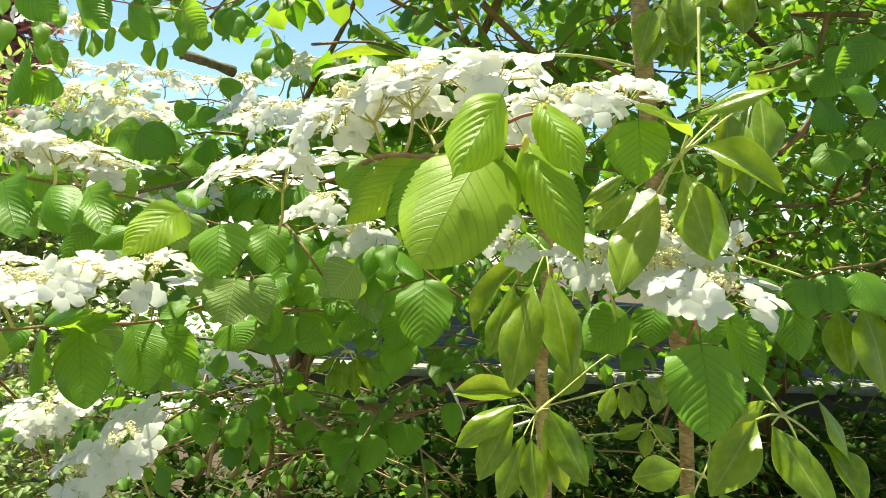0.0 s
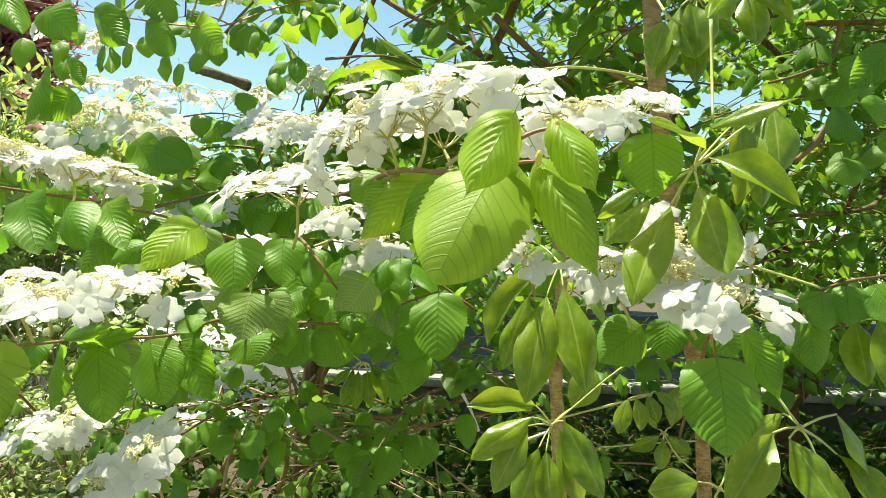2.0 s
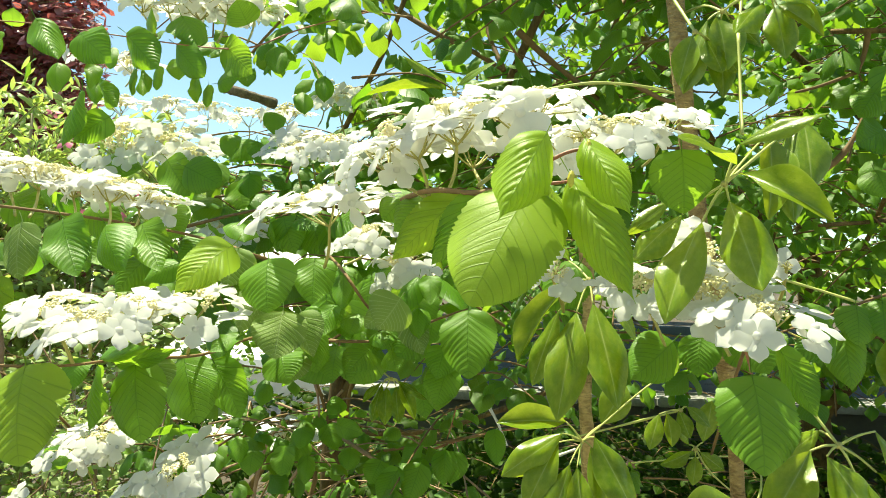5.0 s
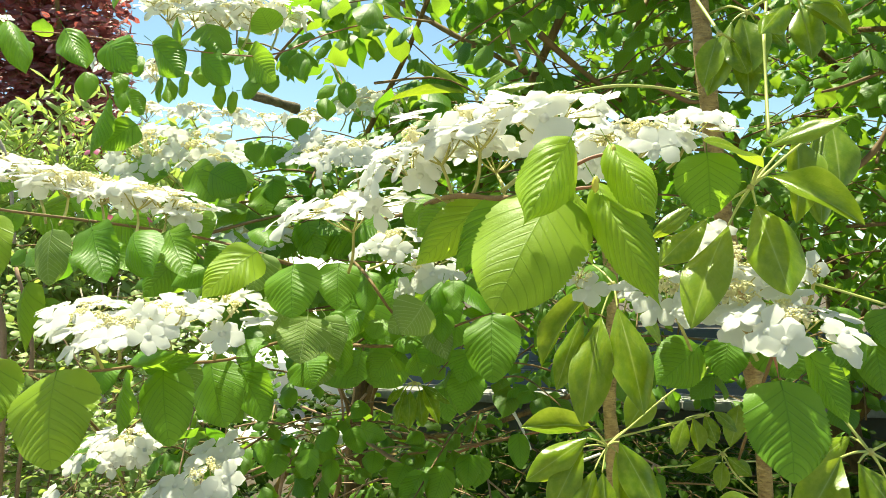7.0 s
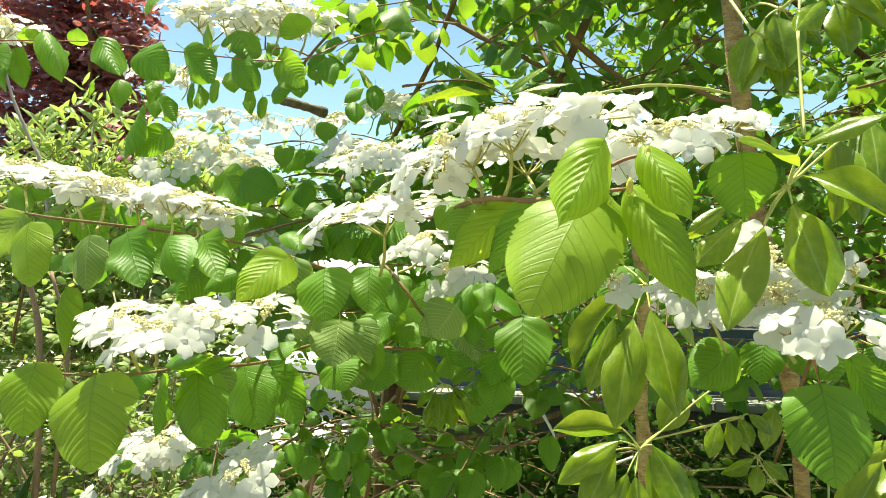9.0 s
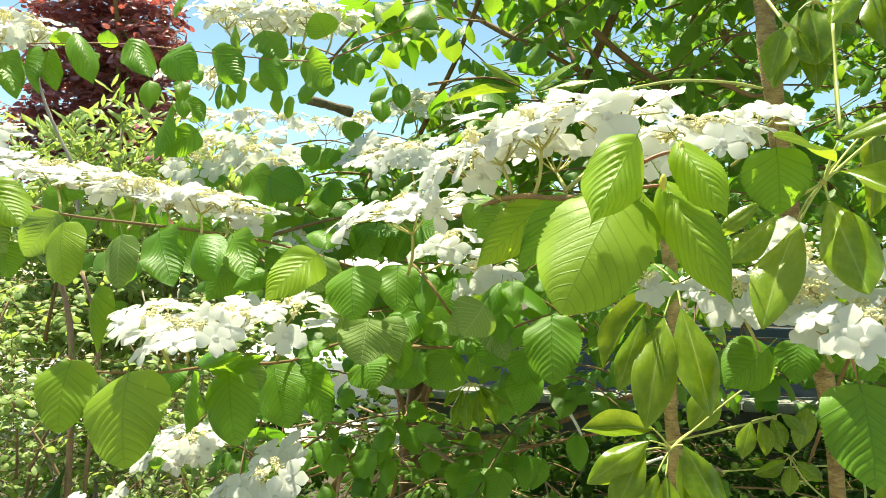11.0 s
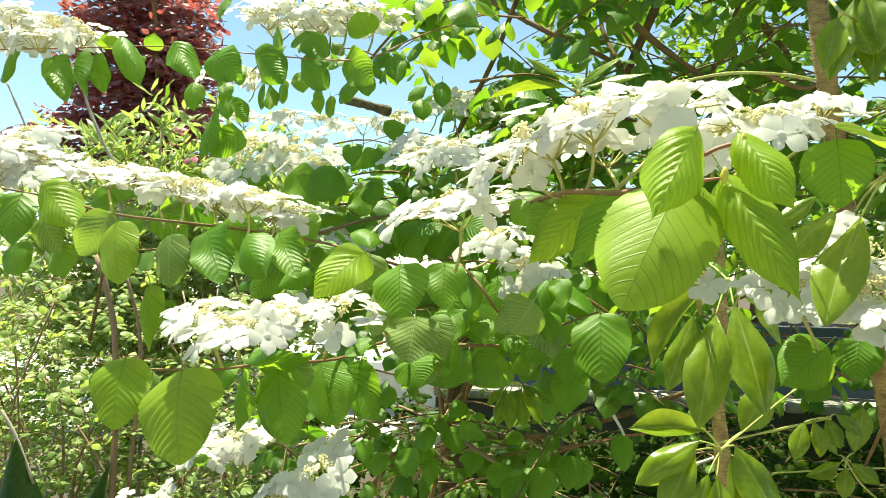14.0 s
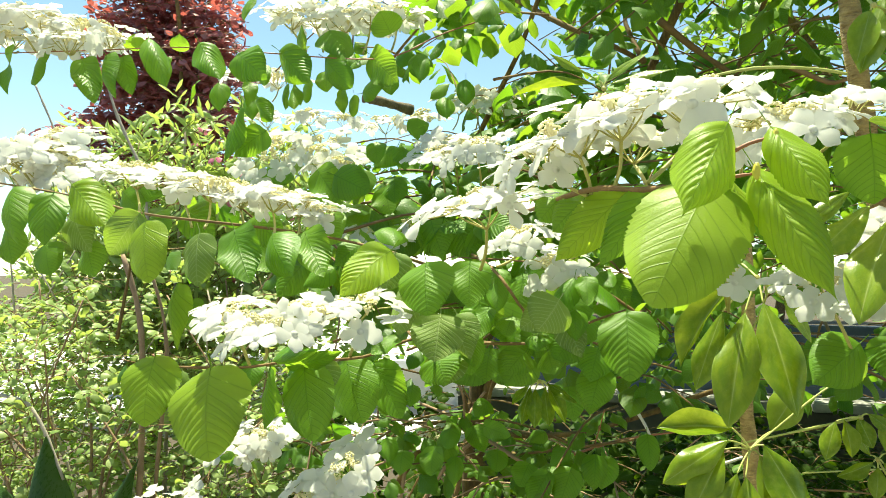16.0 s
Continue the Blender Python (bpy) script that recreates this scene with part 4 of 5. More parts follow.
leaf(vib_twig, (-0.358, 0.840, 1.623), (-0.320, 0.820, 1.590), 0.052, 0)
leaf(vib_twig, (-0.442, 0.840, 1.627), (-0.398, 0.830, 1.584), 0.046, 10)
leaf(vib_twig, (-0.299, 0.840, 1.591), (-0.331, 0.830, 1.564), 0.041, 0)
leaf(vib_twig, (-0.217, 0.700, 1.577), (-0.255, 0.660, 1.530), 0.046, -5, brightened=True)
leaf(vib_twig, (-0.223, 0.730, 1.576), (-0.229, 0.720, 1.535), 0.051, 12, True)
leaf(vib_twig, (-0.210, 0.760, 1.545), (-0.225, 0.750, 1.490), 0.043, 20, True)
leaf(vib_twig, (-0.592, 0.800, 1.661), (-0.537, 0.790, 1.648), 0.029, 10)
leaf(vib_twig, (-0.604, 0.800, 1.654), (-0.568, 0.790, 1.628), 0.036, 10)
vib_twig = twig(viburnum, 0.0016, 0.0010, (-0.187, 1.250, 2.013), (-0.256, 1.060, 1.916), (-0.307, 0.990, 1.865), (-0.368, 0.970, 1.858), (-0.491, 0.970, 1.874), (-0.624, 0.960, 1.889), (-0.758, 0.920, 1.881), (-0.963, 0.900, 1.883))
leaf(vib_twig, (-0.876, 0.900, 1.889), (-0.865, 0.880, 1.811), 0.036, 32)
leaf(vib_twig, (-0.846, 0.920, 1.882), (-0.837, 0.900, 1.828), 0.050, 25)
leaf(vib_twig, (-0.766, 0.910, 1.866), (-0.716, 0.880, 1.790), 0.041, -24)
leaf(vib_twig, (-0.734, 0.920, 1.872), (-0.697, 0.900, 1.800), 0.048, 41)
leaf(vib_twig, (-0.720, 0.940, 1.876), (-0.694, 0.930, 1.814), 0.033, -10)
leaf(vib_twig, (-0.683, 0.950, 1.904), (-0.630, 0.920, 1.818), 0.040, -35)
leaf(vib_twig, (-0.691, 0.970, 1.892), (-0.666, 0.960, 1.861), 0.046, -54)
leaf(vib_twig, (-0.645, 0.970, 1.887), (-0.638, 0.960, 1.910), 0.029, 32)
leaf(vib_twig, (-0.719, 0.970, 1.893), (-0.717, 0.960, 1.916), 0.034, 25)
leaf(vib_twig, (-0.605, 0.960, 1.895), (-0.550, 0.930, 1.828), 0.044, -24)
leaf(vib_twig, (-0.546, 0.970, 1.878), (-0.487, 0.950, 1.830), 0.057, 14)
leaf(vib_twig, (-0.480, 0.970, 1.877), (-0.422, 0.950, 1.821), 0.051, 22)
leaf(vib_twig, (-0.456, 0.990, 1.877), (-0.450, 0.980, 1.917), 0.036, -40)
leaf(vib_twig, (-0.411, 0.990, 1.909), (-0.375, 0.970, 1.857), 0.055, -34)
leaf(vib_twig, (-0.412, 0.980, 1.864), (-0.362, 0.960, 1.814), 0.045, 32)
leaf(vib_twig, (-0.343, 0.980, 1.865), (-0.296, 0.960, 1.818), 0.052, 34)
leaf(vib_twig, (-0.287, 1.020, 1.875), (-0.272, 1.000, 1.830), 0.032, -4)
leaf(vib_twig, (-0.326, 1.020, 1.907), (-0.337, 1.000, 1.935), 0.048, -4)
leaf(vib_twig, (-0.518, 0.950, 1.948), (-0.520, 0.940, 1.914), 0.040, 36)
leaf(vib_twig, (-0.554, 1.020, 1.849), (-0.546, 1.000, 1.805), 0.023, -45)
leaf(vib_twig, (-0.583, 0.980, 1.839), (-0.575, 0.970, 1.792), 0.032, -4)
leaf(vib_twig, (-0.617, 0.980, 1.845), (-0.623, 0.970, 1.805), 0.023, 62)
leaf(vib_twig, (-0.492, 1.020, 1.841), (-0.483, 1.000, 1.797), 0.024, 70)
leaf(vib_twig, (-0.478, 1.020, 1.841), (-0.459, 1.000, 1.802), 0.016, -54)
leaf(vib_twig, (-0.534, 0.960, 1.795), (-0.552, 0.950, 1.715), 0.046, 31)
leaf(vib_twig, (-0.503, 0.980, 1.763), (-0.549, 0.970, 1.724), 0.046, -15)
leaf(vib_twig, (-0.544, 1.020, 1.818), (-0.504, 1.000, 1.781), 0.032, 30)
leaf(vib_twig, (-0.392, 1.080, 1.838), (-0.348, 1.060, 1.844), 0.039, 0)
leaf(vib_twig, (-0.575, 1.100, 1.716), (-0.504, 1.080, 1.705), 0.039, 0)
leaf(vib_twig, (-0.429, 1.060, 1.707), (-0.365, 1.040, 1.677), 0.058, 10)
leaf(vib_twig, (-0.466, 1.080, 1.720), (-0.419, 1.060, 1.663), 0.059, 10)
leaf(vib_twig, (-0.390, 1.080, 1.718), (-0.396, 1.060, 1.671), 0.053, -10)
leaf(vib_twig, (-0.359, 1.100, 1.693), (-0.343, 1.080, 1.646), 0.054, 10)
leaf(vib_twig, (-0.373, 1.200, 1.774), (-0.407, 1.180, 1.733), 0.055, 10)
leaf(vib_twig, (-0.347, 1.250, 1.772), (-0.363, 1.200, 1.725), 0.056, -10)
vib_twig = twig(viburnum, 0.0024, 0.0014, (0.324, 1.000, 1.330), (0.261, 0.720, 1.455), (0.233, 0.600, 1.503), (0.238, 0.600, 1.515))
vib_twig = twig(viburnum, 0.0016, 0.0012, (0.229, 0.590, 1.503), (0.232, 0.590, 1.493), (0.231, 0.580, 1.484))
leaf(vib_twig, (0.231, 0.580, 1.484), (0.232, 0.555, 1.415), 0.062, -4, shape=5)
leaf(vib_twig, (0.267, 0.700, 1.508), (0.280, 0.680, 1.473), 0.057, 10)
leaf(vib_twig, (0.211, 0.740, 1.495), (0.167, 0.720, 1.459), 0.051, -10)
leaf(vib_twig, (0.238, 0.740, 1.502), (0.232, 0.730, 1.462), 0.041, 20)
leaf(vib_twig, (0.258, 0.600, 1.504), (0.281, 0.585, 1.453), 0.027, 45)
leaf(vib_twig, (0.353, 0.720, 1.513), (0.308, 0.700, 1.485), 0.038, -8)
leaf(vib_twig, (0.369, 0.740, 1.509), (0.370, 0.720, 1.456), 0.040, 6)
leaf(vib_twig, (0.382, 0.740, 1.535), (0.375, 0.720, 1.498), 0.040, 0)
leaf(vib_twig, (0.406, 0.740, 1.541), (0.399, 0.720, 1.503), 0.045, 10)
leaf(vib_twig, (0.431, 0.740, 1.543), (0.449, 0.720, 1.503), 0.048, -10)
leaf(vib_twig, (0.431, 0.760, 1.533), (0.442, 0.750, 1.520), 0.034, 0)
leaf(vib_twig, (0.366, 0.780, 1.533), (0.349, 0.770, 1.507), 0.035, 10)
vib_twig = twig(viburnum, 0.0026, 0.0014, (0.608, 0.900, 1.586), (0.475, 0.780, 1.555), (0.409, 0.750, 1.544), (0.355, 0.740, 1.523), (0.305, 0.720, 1.508))
vib_twig = twig(viburnum, 0.0020, 0.0012, (0.613, 0.900, 1.863), (0.532, 0.850, 1.824), (0.479, 0.800, 1.793))
leaf(vib_twig, (0.480, 0.800, 1.793), (0.426, 0.780, 1.742), 0.040, 5)
leaf(vib_twig, (0.537, 0.900, 1.746), (0.487, 0.880, 1.753), 0.040, 0)
leaf(vib_twig, (0.541, 1.000, 1.760), (0.496, 0.980, 1.736), 0.054, -10)
leaf(vib_twig, (0.528, 1.000, 1.707), (0.534, 0.980, 1.667), 0.051, 10)
leaf(vib_twig, (0.593, 1.000, 1.750), (0.602, 0.980, 1.699), 0.054, 10)
hub = whorl(umbrella_plant, (0.235, 0.664, 1.639))
leaflet(hub, (0.203, 0.680, 1.613), (0.157, 0.660, 1.570), 0.028, 20)
leaflet(hub, (0.241, 0.650, 1.654), (0.179, 0.600, 1.667), 0.028, 46)
leaflet(hub, (0.246, 0.660, 1.673), (0.309, 0.630, 1.695), 0.022, -25)
leaflet(hub, (0.246, 0.660, 1.648), (0.300, 0.600, 1.602), 0.029, 4)
leaflet(hub, (0.238, 0.660, 1.624), (0.242, 0.590, 1.547), 0.042, 22)
leaflet(hub, (0.215, 0.660, 1.605), (0.171, 0.600, 1.519), 0.038, 30)
leaflet(hub, (0.336, 0.750, 1.716), (0.328, 0.710, 1.644), 0.042, 5)
leaflet(hub, (0.303, 0.750, 1.702), (0.289, 0.710, 1.612), 0.035, -6)
leaflet(hub, (0.328, 0.770, 1.703), (0.320, 0.730, 1.612), 0.033, 5)
hub = whorl(umbrella_plant, (0.139, 0.820, 1.553))
leaflet(hub, (0.124, 0.800, 1.518), (0.102, 0.760, 1.409), 0.044, 6)
leaflet(hub, (0.141, 0.800, 1.528), (0.162, 0.755, 1.424), 0.043, -6)
leaflet(hub, (0.115, 0.820, 1.547), (0.063, 0.810, 1.460), 0.034, 35)
leaflet(hub, (0.109, 0.850, 1.516), (0.081, 0.850, 1.431), 0.032, 20)
leaflet(hub, (0.168, 0.840, 1.530), (0.194, 0.840, 1.486), 0.023, -30)
leaflet(hub, (0.121, 0.860, 1.574), (0.098, 0.900, 1.608), 0.024, 30)
hub = whorl(umbrella_plant, (0.148, 0.930, 1.354))
leaflet(hub, (0.126, 0.910, 1.381), (0.042, 0.890, 1.380), 0.035, 15)
leaflet(hub, (0.123, 0.920, 1.365), (0.049, 0.900, 1.315), 0.036, 0)
leaflet(hub, (0.118, 0.920, 1.354), (0.078, 0.900, 1.276), 0.038, 10)
leaflet(hub, (0.131, 0.910, 1.330), (0.104, 0.890, 1.253), 0.036, -10)
leaflet(hub, (0.140, 0.910, 1.327), (0.149, 0.890, 1.252), 0.034, 10)
leaflet(hub, (0.161, 0.920, 1.362), (0.209, 0.900, 1.275), 0.044, -8)
leaflet(hub, (0.160, 0.940, 1.346), (0.187, 0.930, 1.254), 0.037, -8)
leaflet(hub, (0.175, 0.960, 1.370), (0.209, 0.980, 1.418), 0.043, 10)
hub = whorl(umbrella_plant, (0.334, 0.668, 1.416))
leaflet(hub, (0.307, 0.660, 1.412), (0.263, 0.640, 1.350), 0.039, 8)
leaflet(hub, (0.321, 0.660, 1.408), (0.357, 0.630, 1.346), 0.036, -4)
leaflet(hub, (0.344, 0.660, 1.394), (0.362, 0.630, 1.333), 0.023, 20)
leaflet(hub, (0.370, 0.680, 1.427), (0.396, 0.670, 1.373), 0.026, -40)
leaflet(hub, (0.371, 0.680, 1.392), (0.401, 0.660, 1.341), 0.032, -20)
leaflet(hub, (0.332, 0.700, 1.422), (0.309, 0.720, 1.392), 0.022, 30)
hub = whorl(umbrella_plant, (0.328, 0.850, 1.309))
leaflet(hub, (0.304, 0.850, 1.315), (0.244, 0.830, 1.308), 0.039, 0)
leaflet(hub, (0.319, 0.850, 1.288), (0.280, 0.830, 1.243), 0.039, 0)
leaflet(hub, (0.347, 0.850, 1.290), (0.366, 0.830, 1.248), 0.039, 0)
hub = whorl(umbrella_plant, (0.484, 0.860, 1.523))
leaflet(hub, (0.445, 0.800, 1.505), (0.455, 0.790, 1.437), 0.041, 0)
leaflet(hub, (0.460, 0.780, 1.508), (0.475, 0.760, 1.424), 0.051, -6)
leaflet(hub, (0.475, 0.780, 1.537), (0.499, 0.760, 1.483), 0.036, -6)
hub = whorl(umbrella_plant, (-0.016, 0.860, 1.768))
leaflet(hub, (-0.025, 0.860, 1.773), (-0.116, 0.830, 1.757), 0.013, 60, 0.6)
leaflet(hub, (-0.021, 0.860, 1.777), (-0.077, 0.840, 1.807), 0.015, 42, 0.6)
leaflet(hub, (-0.013, 0.860, 1.777), (0.034, 0.840, 1.801), 0.016, -25, 0.6)
leaflet(hub, (-0.010, 0.860, 1.773), (0.065, 0.840, 1.781), 0.017, -30, 0.6)
hub = whorl(umbrella_plant, (0.244, 0.800, 1.821))
leaflet(hub, (0.241, 0.800, 1.816), (0.225, 0.790, 1.760), 0.028, 10)
leaflet(hub, (0.261, 0.820, 1.819), (0.276, 0.810, 1.780), 0.032, -10)
leaflet(hub, (0.276, 0.840, 1.820), (0.299, 0.830, 1.786), 0.033, 10)
hub = whorl(umbrella_plant, (0.284, 1.000, 1.385))
leaflet(hub, (0.256, 1.000, 1.379), (0.242, 0.990, 1.334), 0.024, 10)
leaflet(hub, (0.265, 1.000, 1.382), (0.271, 0.990, 1.339), 0.022, -10)
leaflet(hub, (0.281, 1.000, 1.386), (0.294, 0.990, 1.351), 0.021, 20)
leaflet(hub, (0.292, 1.000, 1.390), (0.319, 0.990, 1.366), 0.020, -20)
flower_head(viburnum, (-0.034, 0.600, 1.672), 0.052, 6, -14, (-0.019, 0.610, 1.618), 9)
flower_head(viburnum, (0.000, 0.585, 1.683), 0.055, 4, -9, (-0.001, 0.585, 1.620), 10)
flower_head(viburnum, (0.053, 0.580, 1.687), 0.05, 4, -10, (0.023, 0.550, 1.619), 9)
flower_head(viburnum, (-0.065, 0.640, 1.661), 0.045, 10, -18, (-0.023, 0.620, 1.618), 8)
flower_head(viburnum, (0.015, 0.660, 1.672), 0.045, 4, 0, (0.024, 0.620, 1.625), 7)
flower_head(viburnum, (0.138, 0.670, 1.689), 0.05, 8, -4, (0.132, 0.750, 1.650), 9)
flower_head(viburnum, (0.183, 0.680, 1.701), 0.04, 8, -4, (0.187, 0.780, 1.672), 8)
flower_head(viburnum, (0.104, 0.700, 1.686), 0.045, 8, 0, (0.118, 0.780, 1.654), 7)
flower_head(viburnum, (-0.122, 0.660, 1.621), 0.056, 8, -16, (-0.131, 0.720, 1.558), 9)
flower_head(viburnum, (-0.105, 0.800, 1.599), 0.04, 20, -10, (-0.129, 0.800, 1.562), 7)
flower_head(viburnum, (-0.231, 1.050, 1.747), 0.062, 10, 8, (-0.265, 1.200, 1.687), 10)
flower_head(viburnum, (-0.189, 1.080, 1.742), 0.05, 10, 0, (-0.226, 1.200, 1.688), 8)
flower_head(viburnum, (0.095, 0.710, 1.562), 0.019, 70, 5, (0.115, 0.850, 1.516), 2)
flower_head(viburnum, (0.088, 0.730, 1.573), 0.02, 40, 5, (0.115, 0.850, 1.516), 1)
flower_head(viburnum, (-0.068, 0.820, 1.570), 0.034, 30, 0, (-0.067, 0.860, 1.523), 6)
flower_head(viburnum, (0.243, 0.600, 1.531), 0.044, 18, -8, (0.227, 0.585, 1.502), 7)
flower_head(viburnum, (0.241, 0.720, 1.579), 0.044, 40, 0, (0.251, 0.760, 1.527), 7)
flower_head(viburnum, (0.219, 0.660, 1.547), 0.044, 34, 0, (0.240, 0.660, 1.490), 9)
flower_head(viburnum, (0.181, 0.700, 1.550), 0.044, 30, 6, (0.207, 0.740, 1.480), 7)
flower_head(viburnum, (0.296, 0.680, 1.570), 0.008, 66, 0, (0.310, 0.750, 1.526), 1)
flower_head(viburnum, (-0.290, 0.575, 1.510), 0.036, 20, -2, (-0.310, 0.620, 1.475), 6)
flower_head(viburnum, (-0.333, 0.600, 1.517), 0.036, 20, 0, (-0.330, 0.630, 1.466), 6)
flower_head(viburnum, (-0.270, 0.620, 1.519), 0.038, 20, 0, (-0.292, 0.680, 1.470), 6)
flower_head(viburnum, (-0.247, 0.680, 1.523), 0.040, 20, 4, (-0.271, 0.730, 1.467), 6)
flower_head(viburnum, (-0.687, 0.760, 1.689), 0.058, 4, 4, (-0.607, 0.700, 1.639), 10)
flower_head(viburnum, (-0.758, 0.780, 1.702), 0.05, 4, 2, (-0.665, 0.700, 1.650), 8)
flower_head(viburnum, (-0.863, 0.940, 1.936), 0.062, -2, 0, (-0.822, 0.920, 1.885), 10)
flower_head(viburnum, (-0.798, 0.960, 1.933), 0.06, -2, 2, (-0.776, 0.930, 1.885), 10)
flower_head(viburnum, (-0.457, 1.050, 1.966), 0.065, -4, 0, (-0.424, 1.000, 1.881), 10)
flower_head(viburnum, (-0.372, 1.060, 1.965), 0.06, -4, 0, (-0.362, 1.000, 1.874), 10)
flower_head(viburnum, (-0.566, 1.120, 1.759), 0.06, 48, 0, (-0.551, 1.200, 1.710), 10)
flower_head(viburnum, (-0.492, 1.150, 1.767), 0.06, 44, 0, (-0.519, 1.200, 1.709), 10)
flower_head(viburnum, (-0.265, 0.700, 1.359), 0.033, 42, -14, (-0.298, 0.850, 1.253), 7)
flower_head(viburnum, (-0.309, 0.720, 1.324), 0.030, 34, -14, (-0.312, 0.850, 1.231), 6)
flower_head(viburnum, (-0.637, 0.950, 1.214), 0.045, 25, 0, (-0.641, 1.000, 1.148), 9)
flower_head(viburnum, (-0.613, 1.200, 1.271), 0.05, 20, 4, (-0.647, 1.300, 1.182), 9)
flower_head(viburnum, (-0.376, 1.500, 1.224), 0.04, 20, 4, (-0.351, 1.500, 1.153), 5)
flower_head(viburnum, (-0.355, 1.050, 1.617), 0.05, 20, 0, (-0.381, 1.200, 1.560), 8)
flower_head(viburnum, (-0.649, 1.200, 1.254), 0.055, 16, 6, (-0.673, 1.300, 1.146), 10)
flower_head(viburnum, (-0.331, 1.100, 1.632), 0.045, 10, 0, (-0.344, 1.200, 1.567), 7)
flower_head(viburnum, (-0.243, 0.980, 1.725), 0.042, 26, 4, (-0.262, 1.100, 1.682), 8)
flower_head(viburnum, (-0.177, 0.920, 1.720), 0.036, 30, 0, (-0.186, 1.000, 1.670), 7)
flower_head(viburnum, (-0.264, 1.340, 1.880), 0.05, 20, 0, (-0.272, 1.500, 1.784), 8)
tube("trunk", [(0.372, 1.000, 0.849), (0.348, 0.970, 1.290), (0.324, 0.950, 1.461), (0.283, 0.920, 1.626), (0.260, 0.900, 1.759), (0.246, 0.900, 1.896), (0.242, 0.920, 1.989)], 0.0095, 0.0115, TAN_BARK, umbrella_plant, 12, 0.10)
tube("trunk", [(0.225, 1.300, 0.610), (0.194, 1.200, 1.215), (0.180, 1.180, 1.379), (0.181, 1.150, 1.504), (0.167, 1.120, 1.640)], 0.0130, 0.0100, TAN_BARK, umbrella_plant, 12, 0.10)
tube("leaf_stem", [(0.289, 0.970, 1.458), (0.229, 0.950, 1.421), (0.180, 0.940, 1.380), (0.148, 0.930, 1.354)], 0.0012, 0.0011, PETIOLE, umbrella_plant, 12, 0.10)
tube("leaf_stem", [(0.288, 0.920, 1.626), (0.263, 0.800, 1.637), (0.235, 0.664, 1.639)], 0.0012, 0.0011, PETIOLE, umbrella_plant, 12, 0.10)
tube("leaf_stem", [(0.182, 1.150, 1.469), (0.180, 1.000, 1.533), (0.139, 0.820, 1.553)], 0.0012, 0.0011, PETIOLE, umbrella_plant, 12, 0.10)
tube("leaf_stem", [(0.296, 0.740, 1.498), (0.311, 0.690, 1.454), (0.334, 0.668, 1.416)], 0.0014, 0.0011, PETIOLE, umbrella_plant, 12, 0.10)
tube("leaf_stem", [(0.355, 0.950, 1.385), (0.345, 0.880, 1.332), (0.328, 0.850, 1.309)], 0.0012, 0.0011, PETIOLE, umbrella_plant, 12, 0.10)
tube("leaf_stem", [(0.301, 0.920, 1.582), (0.403, 0.900, 1.552), (0.484, 0.860, 1.523)], 0.0018, 0.0016, PETIOLE, umbrella_plant, 12, 0.10)
tube("leaf_stem", [(0.255, 0.900, 1.778), (0.207, 0.890, 1.786), (0.147, 0.880, 1.787), (0.087, 0.870, 1.775), (0.021, 0.860, 1.757), (-0.012, 0.860, 1.756)], 0.0018, 0.0016, PETIOLE, umbrella_plant, 12, 0.10)
tube("leaf_stem", [(0.326, 0.900, 1.922), (0.306, 0.850, 1.837), (0.301, 0.830, 1.774), (0.300, 0.820, 1.716)], 0.0018, 0.0016, PETIOLE, umbrella_plant, 12, 0.10)
tube("leaf_stem", [(0.237, 0.900, 1.907), (0.244, 0.840, 1.851), (0.244, 0.800, 1.821)], 0.0018, 0.0016, PETIOLE, umbrella_plant, 12, 0.10)
tube("dead_limb", [(-0.545, 1.500, 1.941), (-0.514, 1.500, 1.933), (-0.491, 1.520, 1.929), (-0.455, 1.560, 1.923)], 0.0090, 0.0125, LIMB_BARK, viburnum, 12, 0.16)
tube("branch", [(-0.232, 1.500, 2.141), (-0.106, 1.450, 2.049), (-0.014, 1.450, 2.002), (0.043, 1.450, 1.967)], 0.0060, 0.0040, TWIG, viburnum, 12, 0.10)
tube("branch", [(0.043, 1.450, 1.967), (0.006, 1.500, 2.089), (0.075, 1.500, 2.170)], 0.0060, 0.0030, TWIG, viburnum, 12, 0.10)
tube("branch", [(0.067, 1.350, 2.012), (0.127, 1.380, 1.968), (0.224, 1.400, 1.898)], 0.0070, 0.0040, TWIG, viburnum, 12, 0.10)
tube("branch", [(0.250, 1.200, 1.875), (0.303, 1.200, 1.847), (0.330, 1.200, 1.852)], 0.0050, 0.0030, TWIG, viburnum, 12, 0.10)
tube("branch", [(0.302, 1.600, 2.170), (0.262, 1.600, 2.059), (0.203, 1.600, 1.923)], 0.0060, 0.0040, TWIG, viburnum, 12, 0.10)
tube("branch", [(-0.092, 1.500, 1.200), (-0.001, 1.500, 1.234), (0.123, 1.500, 1.260)], 0.0030, 0.0020, RED_STALK, viburnum, 12, 0.10)
flower_head(viburnum, (-0.964, 1.850, 1.997), 0.07, 8, 0, (-0.954, 1.900, 1.935), 7)
flower_head(viburnum, (-0.836, 1.850, 1.999), 0.07, 8, 0, (-0.832, 1.900, 1.930), 7)
flower_head(viburnum, (-0.748, 1.900, 1.994), 0.07, 8, 0, (-0.747, 1.900, 1.927), 7)
flower_head(viburnum, (-0.598, 1.800, 1.956), 0.07, 8, 0, (-0.631, 1.900, 1.907), 7)
flower_head(viburnum, (-0.499, 1.800, 1.965), 0.07, 8, 0, (-0.518, 1.900, 1.903), 7)
